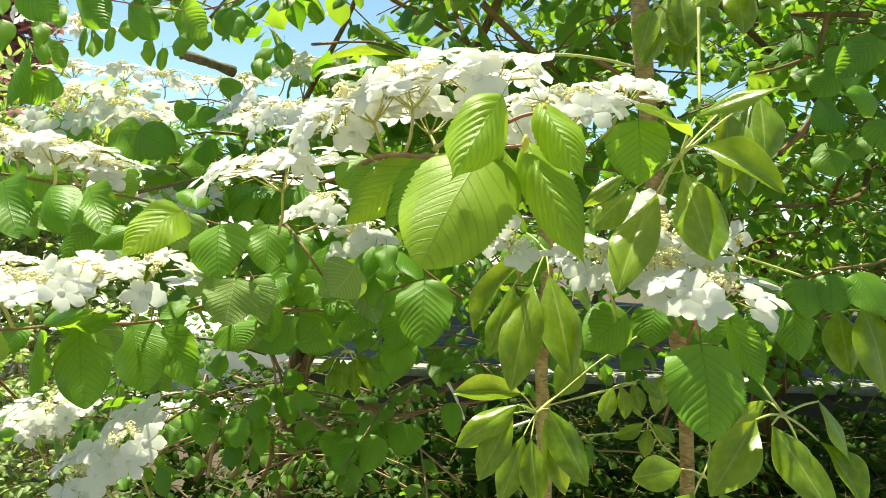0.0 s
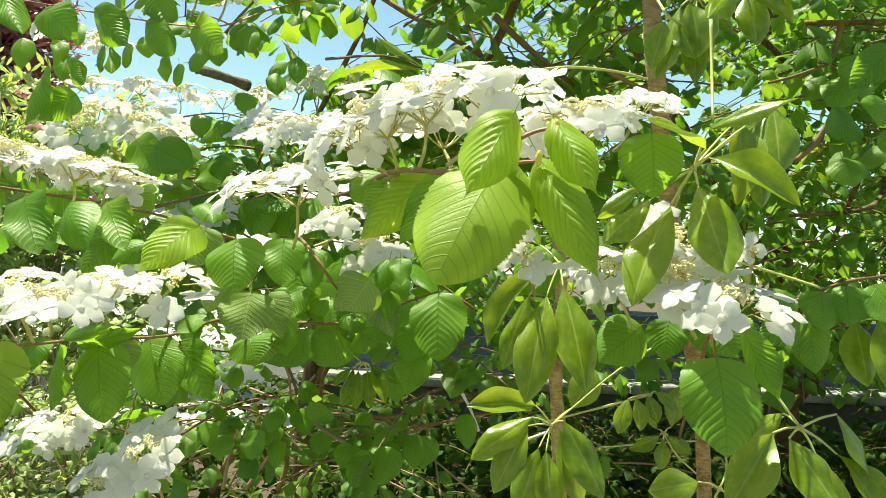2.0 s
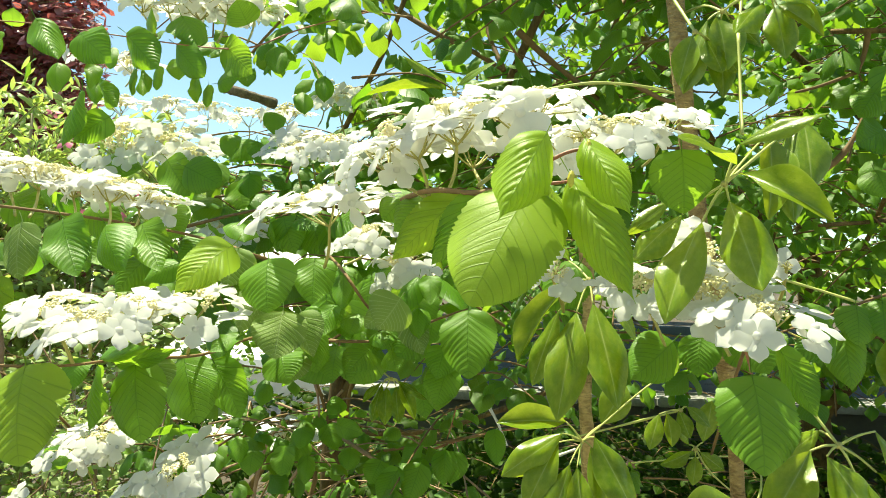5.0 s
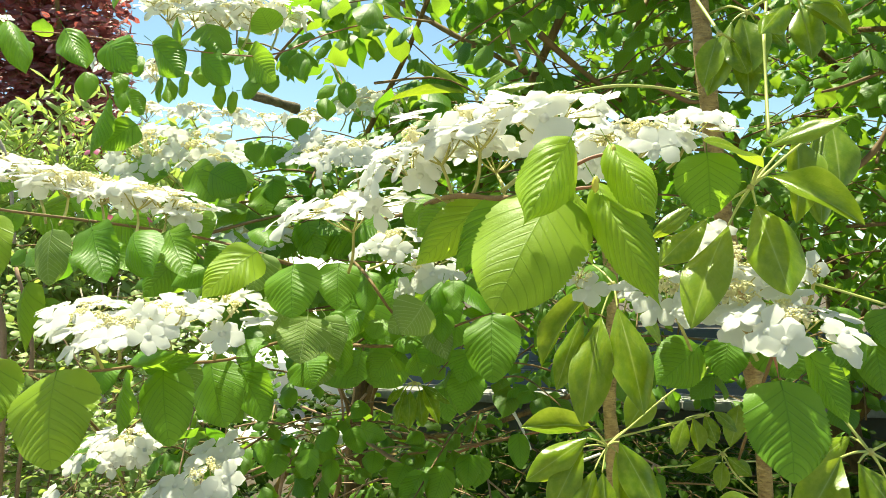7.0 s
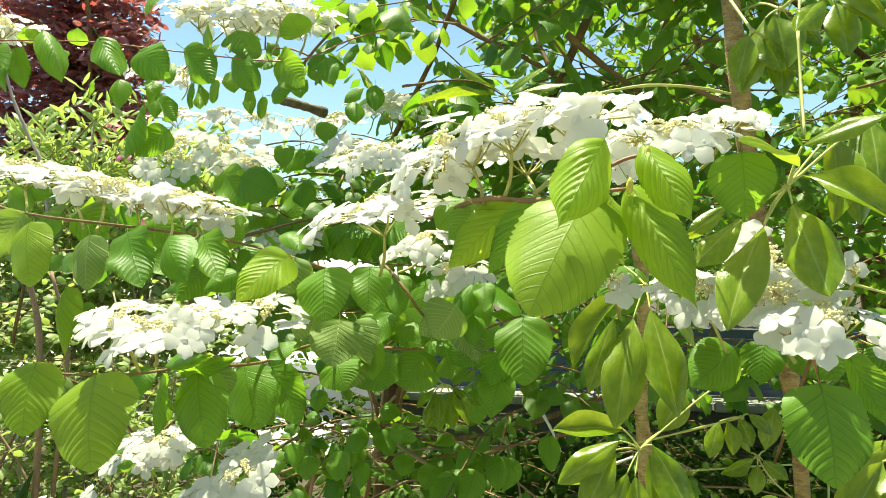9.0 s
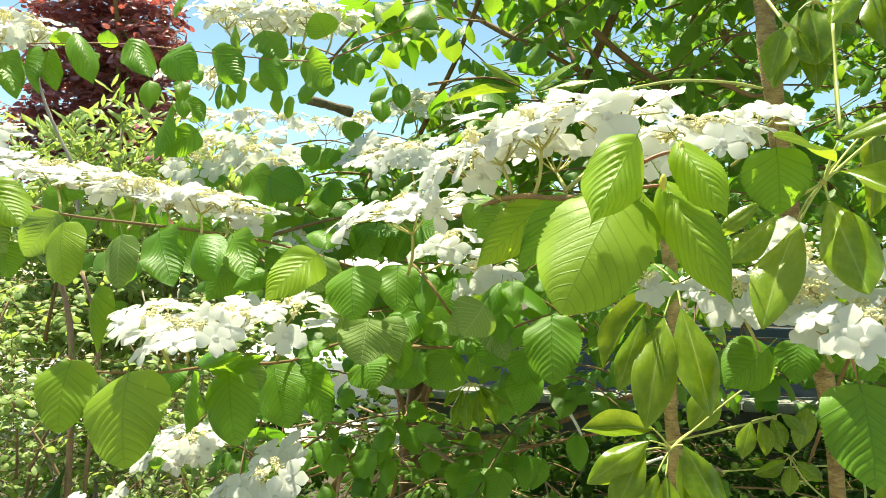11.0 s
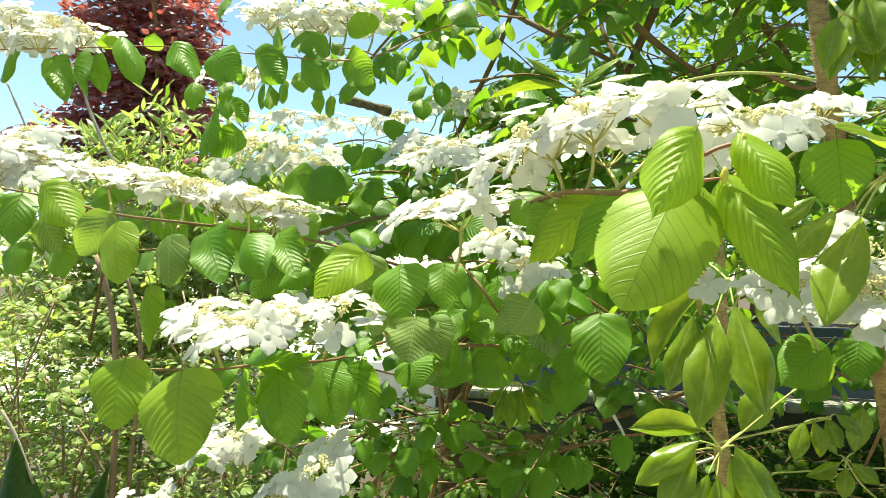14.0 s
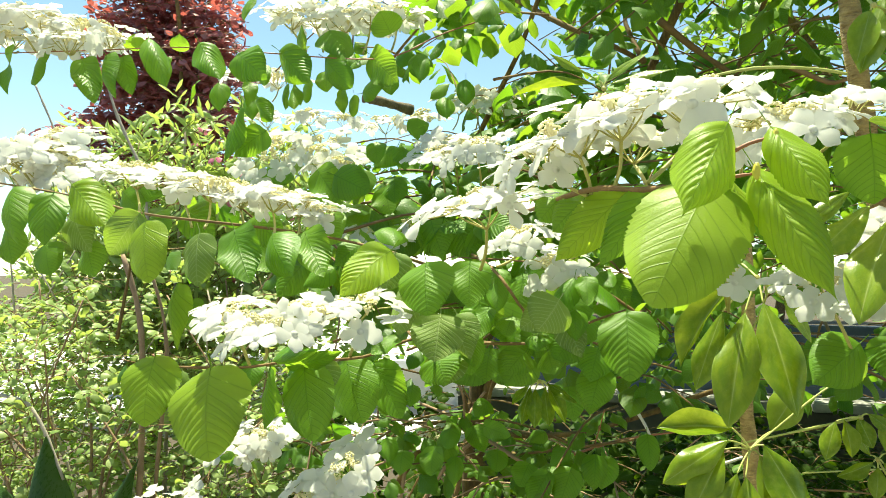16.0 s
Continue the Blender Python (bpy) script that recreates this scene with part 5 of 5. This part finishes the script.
flower_head(viburnum, (-0.356, 1.600, 1.947), 0.06, 8, 0, (-0.393, 1.700, 1.904), 7)
flower_head(viburnum, (-0.311, 1.600, 1.964), 0.06, 8, 0, (-0.337, 1.700, 1.902), 7)
flower_head(viburnum, (-0.837, 1.500, 2.019), 0.06, 5, 0, (-0.878, 1.600, 1.987), 6)
flower_head(viburnum, (-0.752, 1.500, 2.001), 0.06, 5, 0, (-0.817, 1.600, 1.970), 6)
flower_head(viburnum, (-0.238, 1.500, 1.930), 0.06, 5, 0, (-0.255, 1.600, 1.873), 6)
flower_head(viburnum, (-0.706, 0.740, 1.703), 0.055, 16, 0, (-0.642, 0.700, 1.646), 11)
flower_head(viburnum, (-0.675, 0.760, 1.700), 0.045, 16, 2, (-0.603, 0.700, 1.639), 11)
flower_head(viburnum, (-0.886, 0.920, 1.949), 0.055, 2, 0, (-0.858, 0.920, 1.887), 11)
flower_head(viburnum, (-0.782, 0.900, 1.896), 0.05, 6, 0, (-0.787, 0.920, 1.881), 9)
flower_head(viburnum, (-0.749, 0.950, 1.914), 0.042, 4, 4, (-0.745, 0.940, 1.888), 8)
flower_head(viburnum, (-0.916, 0.930, 1.916), 0.045, 6, 0, (-0.889, 0.920, 1.888), 8)
flower_head(viburnum, (-0.495, 1.040, 1.957), 0.05, 4, 0, (-0.451, 1.000, 1.883), 9)
flower_head(viburnum, (-0.406, 1.040, 1.946), 0.05, 4, 0, (-0.389, 1.000, 1.874), 9)
flower_head(viburnum, (-0.331, 1.060, 1.956), 0.045, 4, 0, (-0.319, 1.000, 1.874), 9)
flower_head(viburnum, (-0.444, 1.120, 1.738), 0.045, 16, 0, (-0.487, 1.200, 1.698), 9)
tube("stem", [(-1.658, 2.300, 1.645), (-1.694, 2.300, 1.912), (-1.757, 2.300, 2.039), (-1.821, 2.300, 2.167), (-1.880, 2.300, 2.339)], 0.0068, 0.0048, PALE_BARK, low, 12, 0.10)
tube("stem", [(-2.036, 2.300, 1.942), (-2.078, 2.300, 2.083), (-2.133, 2.300, 2.193), (-2.175, 2.300, 2.271)], 0.0050, 0.0030, PALE_BARK, low, 12, 0.10)
tube("stem", [(-1.609, 2.200, 0.0), (-1.600, 2.200, 0.754), (-1.598, 2.200, 1.137), (-1.617, 2.200, 1.407), (-1.691, 2.200, 1.621)], 0.0120, 0.0090, BROWN_STEM, low, 12, 0.10)
tube("stem", [(-1.602, 2.300, 0.0), (-1.612, 2.300, 0.725), (-1.575, 2.300, 1.282), (-1.649, 2.300, 1.564)], 0.0080, 0.0060, BROWN_STEM, low, 12, 0.10)
tube("stem", [(-1.626, 2.100, 1.337), (-1.598, 2.100, 1.487), (-1.570, 2.100, 1.637)], 0.0060, 0.0050, BARK, low, 12, 0.10)
tube("stem", [(-2.084, 2.100, 1.130), (-1.978, 2.100, 1.106), (-1.905, 2.100, 1.024), (-1.820, 2.100, 0.860)], 0.0070, 0.0050, PALE_BARK, low, 12, 0.10)
tube("limb", [(-0.547, 1.700, 1.007), (-0.480, 1.650, 1.115), (-0.427, 1.600, 1.179), (-0.423, 1.600, 1.248)], 0.0090, 0.0070, BARK, viburnum, 12, 0.10)
tube("limb", [(-0.421, 1.600, 1.180), (-0.349, 1.600, 1.121), (-0.366, 1.600, 1.047)], 0.0060, 0.0050, TWIG, viburnum, 12, 0.10)
tube("limb", [(-0.332, 1.850, 1.156), (-0.254, 1.700, 1.152), (-0.186, 1.600, 1.135)], 0.0080, 0.0060, BARK, viburnum, 12, 0.10)
tube("limb", [(-0.435, 1.600, 1.220), (-0.384, 1.600, 1.228), (-0.324, 1.600, 1.231)], 0.0050, 0.0040, TWIG, viburnum, 12, 0.10)
tube("limb", [(-0.324, 1.600, 1.231), (-0.329, 1.550, 1.296), (-0.345, 1.500, 1.362)], 0.0040, 0.0030, TWIG, viburnum, 12, 0.10)
tube("limb", [(-0.333, 1.850, 1.192), (-0.317, 1.800, 1.264), (-0.295, 1.750, 1.313)], 0.0060, 0.0040, TWIG, viburnum, 12, 0.10)
flower_head(viburnum, (-0.690, 0.780, 1.722), 0.045, 24, 0, (-0.596, 0.700, 1.639), 10)
leaf(vib_twig, (-0.252, 0.980, 1.629), (-0.231, 0.970, 1.577), 0.054, 10)
leaf(vib_twig, (-0.219, 1.000, 1.627), (-0.197, 0.990, 1.572), 0.053, -10)
leaf(vib_twig, (-0.187, 1.020, 1.634), (-0.204, 1.010, 1.585), 0.048, 5)
tube("leaf_stem", [(0.154, 1.100, 1.322), (0.227, 1.050, 1.356), (0.284, 1.000, 1.385)], 0.0016, 0.0013, PETIOLE, umbrella_plant, 12, 0.10)
# lower centre: twigs, a hanging whorl and shaded leaves
vib_twig = twig(viburnum, 0.0040, 0.0030, (-0.266, 1.550, 1.170), (-0.134, 1.450, 1.216), (-0.065, 1.350, 1.250), (0.021, 1.280, 1.283))
vib_twig = twig(viburnum, 0.0017, 0.0012, (-0.044, 1.330, 1.262), (-0.036, 1.320, 1.290), (-0.027, 1.300, 1.327))
leaf(vib_twig, (-0.033, 1.000, 1.430), (-0.037, 0.980, 1.374), 0.045, 8)
leaf(vib_twig, (0.040, 1.200, 1.310), (0.045, 1.180, 1.258), 0.035, -12)
leaf(vib_twig, (-0.026, 1.250, 1.261), (-0.030, 1.230, 1.210), 0.049, 6)
leaf(vib_twig, (-0.072, 1.150, 1.263), (-0.089, 1.130, 1.210), 0.047, -10)
leaf(vib_twig, (-0.106, 1.150, 1.255), (-0.132, 1.130, 1.206), 0.041, 12)
leaf(vib_twig, (-0.212, 1.300, 1.247), (-0.216, 1.280, 1.217), 0.034, 5)
leaf(vib_twig, (-0.259, 1.300, 1.285), (-0.232, 1.280, 1.246), 0.040, -15)
leaf(vib_twig, (-0.298, 1.300, 1.258), (-0.312, 1.280, 1.218), 0.044, 10)
leaf(vib_twig, (-0.334, 1.250, 1.248), (-0.306, 1.230, 1.207), 0.045, -6)
leaf(vib_twig, (-0.127, 1.300, 1.283), (-0.154, 1.280, 1.267), 0.030, 20)
leaf(vib_twig, (-0.219, 1.250, 1.339), (-0.240, 1.230, 1.315), 0.035, 10)
vib_twig = twig(viburnum, 0.0022, 0.0014, (-0.216, 1.400, 1.245), (-0.272, 1.350, 1.321), (-0.282, 1.300, 1.374), (-0.270, 1.200, 1.424))
vib_twig = twig(viburnum, 0.0026, 0.0016, (-0.408, 1.400, 1.111), (-0.377, 1.400, 1.169), (-0.335, 1.400, 1.203), (-0.293, 1.450, 1.226))
vib_twig = twig(viburnum, 0.0022, 0.0014, (-0.436, 1.300, 1.222), (-0.398, 1.350, 1.269), (-0.326, 1.400, 1.268), (-0.270, 1.500, 1.241))
hub = whorl(umbrella_plant, (-0.115, 1.100, 1.398))
leaflet(hub, (-0.129, 1.100, 1.390), (-0.138, 1.070, 1.339), 0.022, 10)
leaflet(hub, (-0.122, 1.100, 1.386), (-0.119, 1.070, 1.335), 0.024, -8)
leaflet(hub, (-0.108, 1.100, 1.388), (-0.098, 1.070, 1.339), 0.023, 8)
leaflet(hub, (-0.103, 1.100, 1.391), (-0.075, 1.070, 1.345), 0.021, -14)
leaflet(hub, (-0.105, 1.100, 1.396), (-0.059, 1.070, 1.374), 0.017, -30)
leaflet(hub, (-0.126, 1.100, 1.396), (-0.152, 1.070, 1.367), 0.015, 30)
tube("leaf_stem", [(-0.173, 1.250, 1.398), (-0.137, 1.150, 1.402), (-0.115, 1.100, 1.398)], 0.0014, 0.0011, PETIOLE, umbrella_plant, 8, 0.08)
tube("dead_twig", [(0.030, 1.500, 1.291), (0.049, 1.500, 1.258), (0.066, 1.500, 1.217)], 0.0035, 0.0025, WHITE_TWIG, umbrella_plant, 8, 0.08)
tube("dead_twig", [(0.098, 0.930, 1.325), (0.116, 0.930, 1.334), (0.141, 0.940, 1.342)], 0.0020, 0.0016, WHITE_TWIG, umbrella_plant, 8, 0.08)
# lower right: shaded leaflets and thin stems
vib_twig = twig(viburnum, 0.0022, 0.0016, (0.277, 1.200, 1.243), (0.347, 1.200, 1.243), (0.422, 1.200, 1.229))
hub = whorl(umbrella_plant, (0.317, 1.050, 1.325))
leaflet(hub, (0.327, 1.050, 1.334), (0.335, 1.040, 1.393), 0.034, 10)
leaflet(hub, (0.312, 1.050, 1.322), (0.267, 1.040, 1.303), 0.020, -20)
leaflet(hub, (0.323, 1.050, 1.321), (0.353, 1.040, 1.299), 0.021, 20)
leaflet(hub, (0.317, 1.050, 1.315), (0.311, 1.040, 1.277), 0.023, 0)
leaflet(hub, (0.308, 1.050, 1.330), (0.288, 1.040, 1.360), 0.018, 20)
tube("leaf_stem", [(0.435, 1.200, 1.212), (0.353, 1.100, 1.280), (0.317, 1.050, 1.325)], 0.0016, 0.0012, PETIOLE, umbrella_plant, 8, 0.08)
tube("leaf_stem", [(0.478, 1.200, 1.286), (0.376, 1.150, 1.293), (0.240, 1.100, 1.290)], 0.0014, 0.0011, PETIOLE, umbrella_plant, 8, 0.08)
# upper right: sunlit and shaded leaflets under the tan trunk
hub = whorl(umbrella_plant, (0.321, 0.800, 1.860))
leaflet(hub, (0.329, 0.800, 1.850), (0.356, 0.750, 1.799), 0.024, 20)
leaflet(hub, (0.315, 0.800, 1.853), (0.264, 0.730, 1.796), 0.025, 25)
leaflet(hub, (0.333, 0.820, 1.855), (0.338, 0.800, 1.792), 0.037, 5)
leaflet(hub, (0.340, 0.820, 1.863), (0.343, 0.740, 1.817), 0.019, -30)
tube("leaf_stem", [(0.289, 0.800, 1.819), (0.285, 0.780, 1.761), (0.275, 0.740, 1.699)], 0.0017, 0.0016, PETIOLE, umbrella_plant, 8, 0.08)
hub = whorl(umbrella_plant, (0.284, 0.840, 1.858))
leaflet(hub, (0.278, 0.840, 1.852), (0.283, 0.820, 1.784), 0.040, -6)
leaflet(hub, (0.268, 0.840, 1.848), (0.237, 0.820, 1.759), 0.029, 10)
leaflet(hub, (0.288, 0.860, 1.849), (0.286, 0.840, 1.760), 0.033, 10)
leaflet(hub, (0.298, 0.860, 1.856), (0.327, 0.840, 1.817), 0.029, -10)
leaflet(hub, (0.298, 0.860, 1.862), (0.336, 0.840, 1.837), 0.027, -20)
tube("leaf_stem", [(0.258, 0.920, 1.884), (0.275, 0.880, 1.880), (0.284, 0.840, 1.858)], 0.0016, 0.0013, PETIOLE, umbrella_plant, 8, 0.08)
tube("leaf_stem", [(0.284, 0.840, 1.858), (0.301, 0.820, 1.866), (0.321, 0.800, 1.860)], 0.0016, 0.0013, PETIOLE, umbrella_plant, 8, 0.08)
leaf(vib_twig, (0.519, 0.950, 1.831), (0.516, 0.930, 1.770), 0.052, -10)
leaf(vib_twig, (0.533, 1.000, 1.817), (0.498, 0.980, 1.771), 0.047, 10)
tube("branch", [(0.853, 1.500, 2.068), (0.765, 1.500, 2.065), (0.716, 1.550, 2.081)], 0.0065, 0.0050, BARK, back, 8, 0.08)
tube("branch", [(0.765, 1.500, 2.065), (0.767, 1.520, 2.028), (0.744, 1.500, 1.981)], 0.0060, 0.0045, TWIG, back, 8, 0.08)
tube("branch", [(0.744, 1.500, 1.981), (0.668, 1.500, 1.952), (0.624, 1.500, 1.940)], 0.0040, 0.0025, TWIG, back, 8, 0.08)
tube("branch", [(0.718, 1.400, 1.883), (0.678, 1.400, 1.809), (0.637, 1.400, 1.766)], 0.0070, 0.0050, TWIG, back, 8, 0.08)
hub = whorl(umbrella_plant, (0.234, 0.780, 1.648))
leaflet(hub, (0.215, 0.780, 1.636), (0.170, 0.770, 1.600), 0.018, -10)
# the long tier of heads on the upper side branch
flower_head(viburnum, (-0.554, 0.760, 1.676), 0.050, 3, 3, (-0.512, 0.710, 1.614), 8)
flower_head(viburnum, (-0.504, 0.780, 1.663), 0.046, 3, 5, (-0.460, 0.730, 1.604), 8)
flower_head(viburnum, (-0.455, 0.760, 1.656), 0.044, 3, 4, (-0.431, 0.710, 1.601), 8)
flower_head(viburnum, (-0.427, 0.780, 1.651), 0.046, 3, 6, (-0.396, 0.730, 1.598), 8)
flower_head(viburnum, (-0.385, 0.780, 1.646), 0.046, 3, 6, (-0.360, 0.730, 1.592), 8)
flower_head(viburnum, (-0.361, 0.800, 1.640), 0.042, 3, 8, (-0.343, 0.750, 1.591), 7)
flower_head(viburnum, (-0.334, 0.800, 1.628), 0.030, 3, 10, (-0.327, 0.750, 1.587), 5)
# centre: leaves overlapping under the front heads
vib_twig = twig(viburnum, 0.0024, 0.0018, (-0.178, 0.840, 1.481), (-0.130, 0.800, 1.479), (-0.094, 0.790, 1.481))
leaf(vib_twig, (-0.133, 0.780, 1.520), (-0.144, 0.760, 1.485), 0.029, 12)
leaf(vib_twig, (-0.124, 0.780, 1.552), (-0.121, 0.760, 1.516), 0.024, -14)
leaf(vib_twig, (-0.064, 0.780, 1.525), (-0.097, 0.760, 1.498), 0.035, -25, True)
leaf(vib_twig, (-0.044, 0.780, 1.551), (-0.063, 0.760, 1.507), 0.027, 18)
leaf(vib_twig, (-0.032, 0.780, 1.553), (-0.029, 0.760, 1.523), 0.023, -8)
leaf(vib_twig, (-0.043, 0.780, 1.519), (-0.040, 0.760, 1.487), 0.024, 6)
leaf(vib_twig, (-0.055, 0.780, 1.506), (-0.035, 0.760, 1.471), 0.032, -10, True)
leaf(vib_twig, (-0.080, 0.780, 1.494), (-0.079, 0.760, 1.476), 0.029, 8)
leaf(vib_twig, (-0.094, 0.780, 1.473), (-0.112, 0.760, 1.451), 0.035, 0)
leaf(vib_twig, (-0.071, 0.780, 1.475), (-0.062, 0.760, 1.453), 0.032, 10)
leaf(vib_twig, (-0.189, 0.780, 1.465), (-0.174, 0.760, 1.437), 0.049, 6)
leaf(vib_twig, (-0.154, 0.780, 1.492), (-0.144, 0.760, 1.456), 0.027, -12)
leaf(vib_twig, (-0.108, 0.780, 1.510), (-0.112, 0.760, 1.490), 0.030, 4)
leaf(vib_twig, (-0.164, 0.780, 1.515), (-0.152, 0.760, 1.492), 0.028, 10)
# lower centre: tan stems and shaded leaves before the dark trunk
tube("limb", [(-0.410, 1.500, 1.285), (-0.348, 1.450, 1.278), (-0.286, 1.400, 1.270)], 0.0030, 0.0023, BROWN_STEM, viburnum, 8, 0.10)
tube("limb", [(-0.261, 1.400, 1.248), (-0.209, 1.360, 1.231), (-0.155, 1.320, 1.213)], 0.0042, 0.0032, BROWN_STEM, viburnum, 8, 0.10)
tube("limb", [(-0.296, 1.300, 1.386), (-0.276, 1.300, 1.342), (-0.283, 1.350, 1.284)], 0.0026, 0.0019, BROWN_STEM, viburnum, 8, 0.10)
tube("limb", [(-0.453, 1.500, 1.075), (-0.442, 1.500, 1.146), (-0.424, 1.500, 1.205), (-0.391, 1.500, 1.251)], 0.0040, 0.0030, BROWN_STEM, viburnum, 8, 0.10)
tube("limb", [(-0.405, 1.500, 1.078), (-0.373, 1.500, 1.129), (-0.341, 1.500, 1.174), (-0.271, 1.450, 1.235)], 0.0042, 0.0032, BROWN_STEM, viburnum, 8, 0.10)
tube("limb", [(-0.596, 1.500, 1.088), (-0.547, 1.500, 1.129), (-0.486, 1.500, 1.158)], 0.0030, 0.0023, BROWN_STEM, viburnum, 8, 0.10)
tube("limb", [(-0.272, 1.500, 1.316), (-0.293, 1.500, 1.290), (-0.297, 1.450, 1.276)], 0.0028, 0.0021, BROWN_STEM, viburnum, 8, 0.10)
tube("limb", [(-0.472, 1.300, 1.278), (-0.436, 1.350, 1.278), (-0.373, 1.400, 1.264)], 0.0022, 0.0016, BROWN_STEM, viburnum, 8, 0.10)
leaf(vib_twig, (-0.279, 1.220, 1.296), (-0.277, 1.200, 1.265), 0.038, 8)
leaf(vib_twig, (-0.223, 1.220, 1.303), (-0.173, 1.200, 1.294), 0.034, 20)
leaf(vib_twig, (-0.197, 1.220, 1.264), (-0.197, 1.200, 1.234), 0.036, -6)
leaf(vib_twig, (-0.306, 1.220, 1.265), (-0.307, 1.200, 1.219), 0.044, 10)
leaf(vib_twig, (-0.269, 1.220, 1.250), (-0.268, 1.200, 1.206), 0.030, -20)
leaf(vib_twig, (-0.145, 1.220, 1.247), (-0.159, 1.200, 1.213), 0.046, 6)
leaf(vib_twig, (-0.130, 1.220, 1.236), (-0.140, 1.200, 1.197), 0.042, -10)
leaf(vib_twig, (-0.097, 1.220, 1.253), (-0.083, 1.200, 1.202), 0.059, 6)
leaf(vib_twig, (-0.039, 1.220, 1.269), (-0.041, 1.200, 1.216), 0.042, -8)
leaf(vib_twig, (-0.361, 1.220, 1.254), (-0.360, 1.200, 1.216), 0.044, 6)
leaf(vib_twig, (-0.392, 1.220, 1.274), (-0.378, 1.200, 1.236), 0.034, -10)
leaf(vib_twig, (-0.083, 1.220, 1.375), (-0.070, 1.200, 1.322), 0.053, 10)
leaf(vib_twig, (-0.346, 1.220, 1.366), (-0.345, 1.200, 1.331), 0.032, 0)
flower_head(viburnum, (-0.645, 0.750, 1.678), 0.042, 30, 0, (-0.613, 0.720, 1.642), 8)
# small leaves hanging below the upper tier
leaf(vib_twig, (-0.561, 1.080, 1.893), (-0.551, 1.060, 1.853), 0.022, 0)
leaf(vib_twig, (-0.512, 1.080, 1.852), (-0.498, 1.060, 1.812), 0.025, 4)
leaf(vib_twig, (-0.486, 1.080, 1.864), (-0.477, 1.060, 1.821), 0.020, 14)
leaf(vib_twig, (-0.426, 1.080, 1.847), (-0.414, 1.060, 1.802), 0.022, 10)
leaf(vib_twig, (-0.406, 1.080, 1.836), (-0.399, 1.060, 1.796), 0.018, 4)
leaf(vib_twig, (-0.347, 1.080, 1.858), (-0.337, 1.060, 1.827), 0.030, 0)
leaf(vib_twig, (-0.585, 1.080, 1.848), (-0.570, 1.060, 1.798), 0.029, -10)
leaf(vib_twig, (-0.453, 1.080, 1.877), (-0.443, 1.060, 1.837), 0.037, 0)
leaf(vib_twig, (-0.226, 1.080, 1.850), (-0.221, 1.060, 1.804), 0.029, -20)
leaf(vib_twig, (-0.301, 1.080, 1.794), (-0.295, 1.060, 1.756), 0.034, -10)
leaf(vib_twig, (-0.259, 1.080, 1.825), (-0.250, 1.060, 1.786), 0.030, -20)
leaf(vib_twig, (-0.368, 1.080, 1.760), (-0.358, 1.060, 1.720), 0.034, 4)
leaf(vib_twig, (-0.337, 1.080, 1.701), (-0.330, 1.060, 1.661), 0.039, -5)
leaf(vib_twig, (-0.326, 1.080, 1.750), (-0.314, 1.060, 1.711), 0.034, -20)
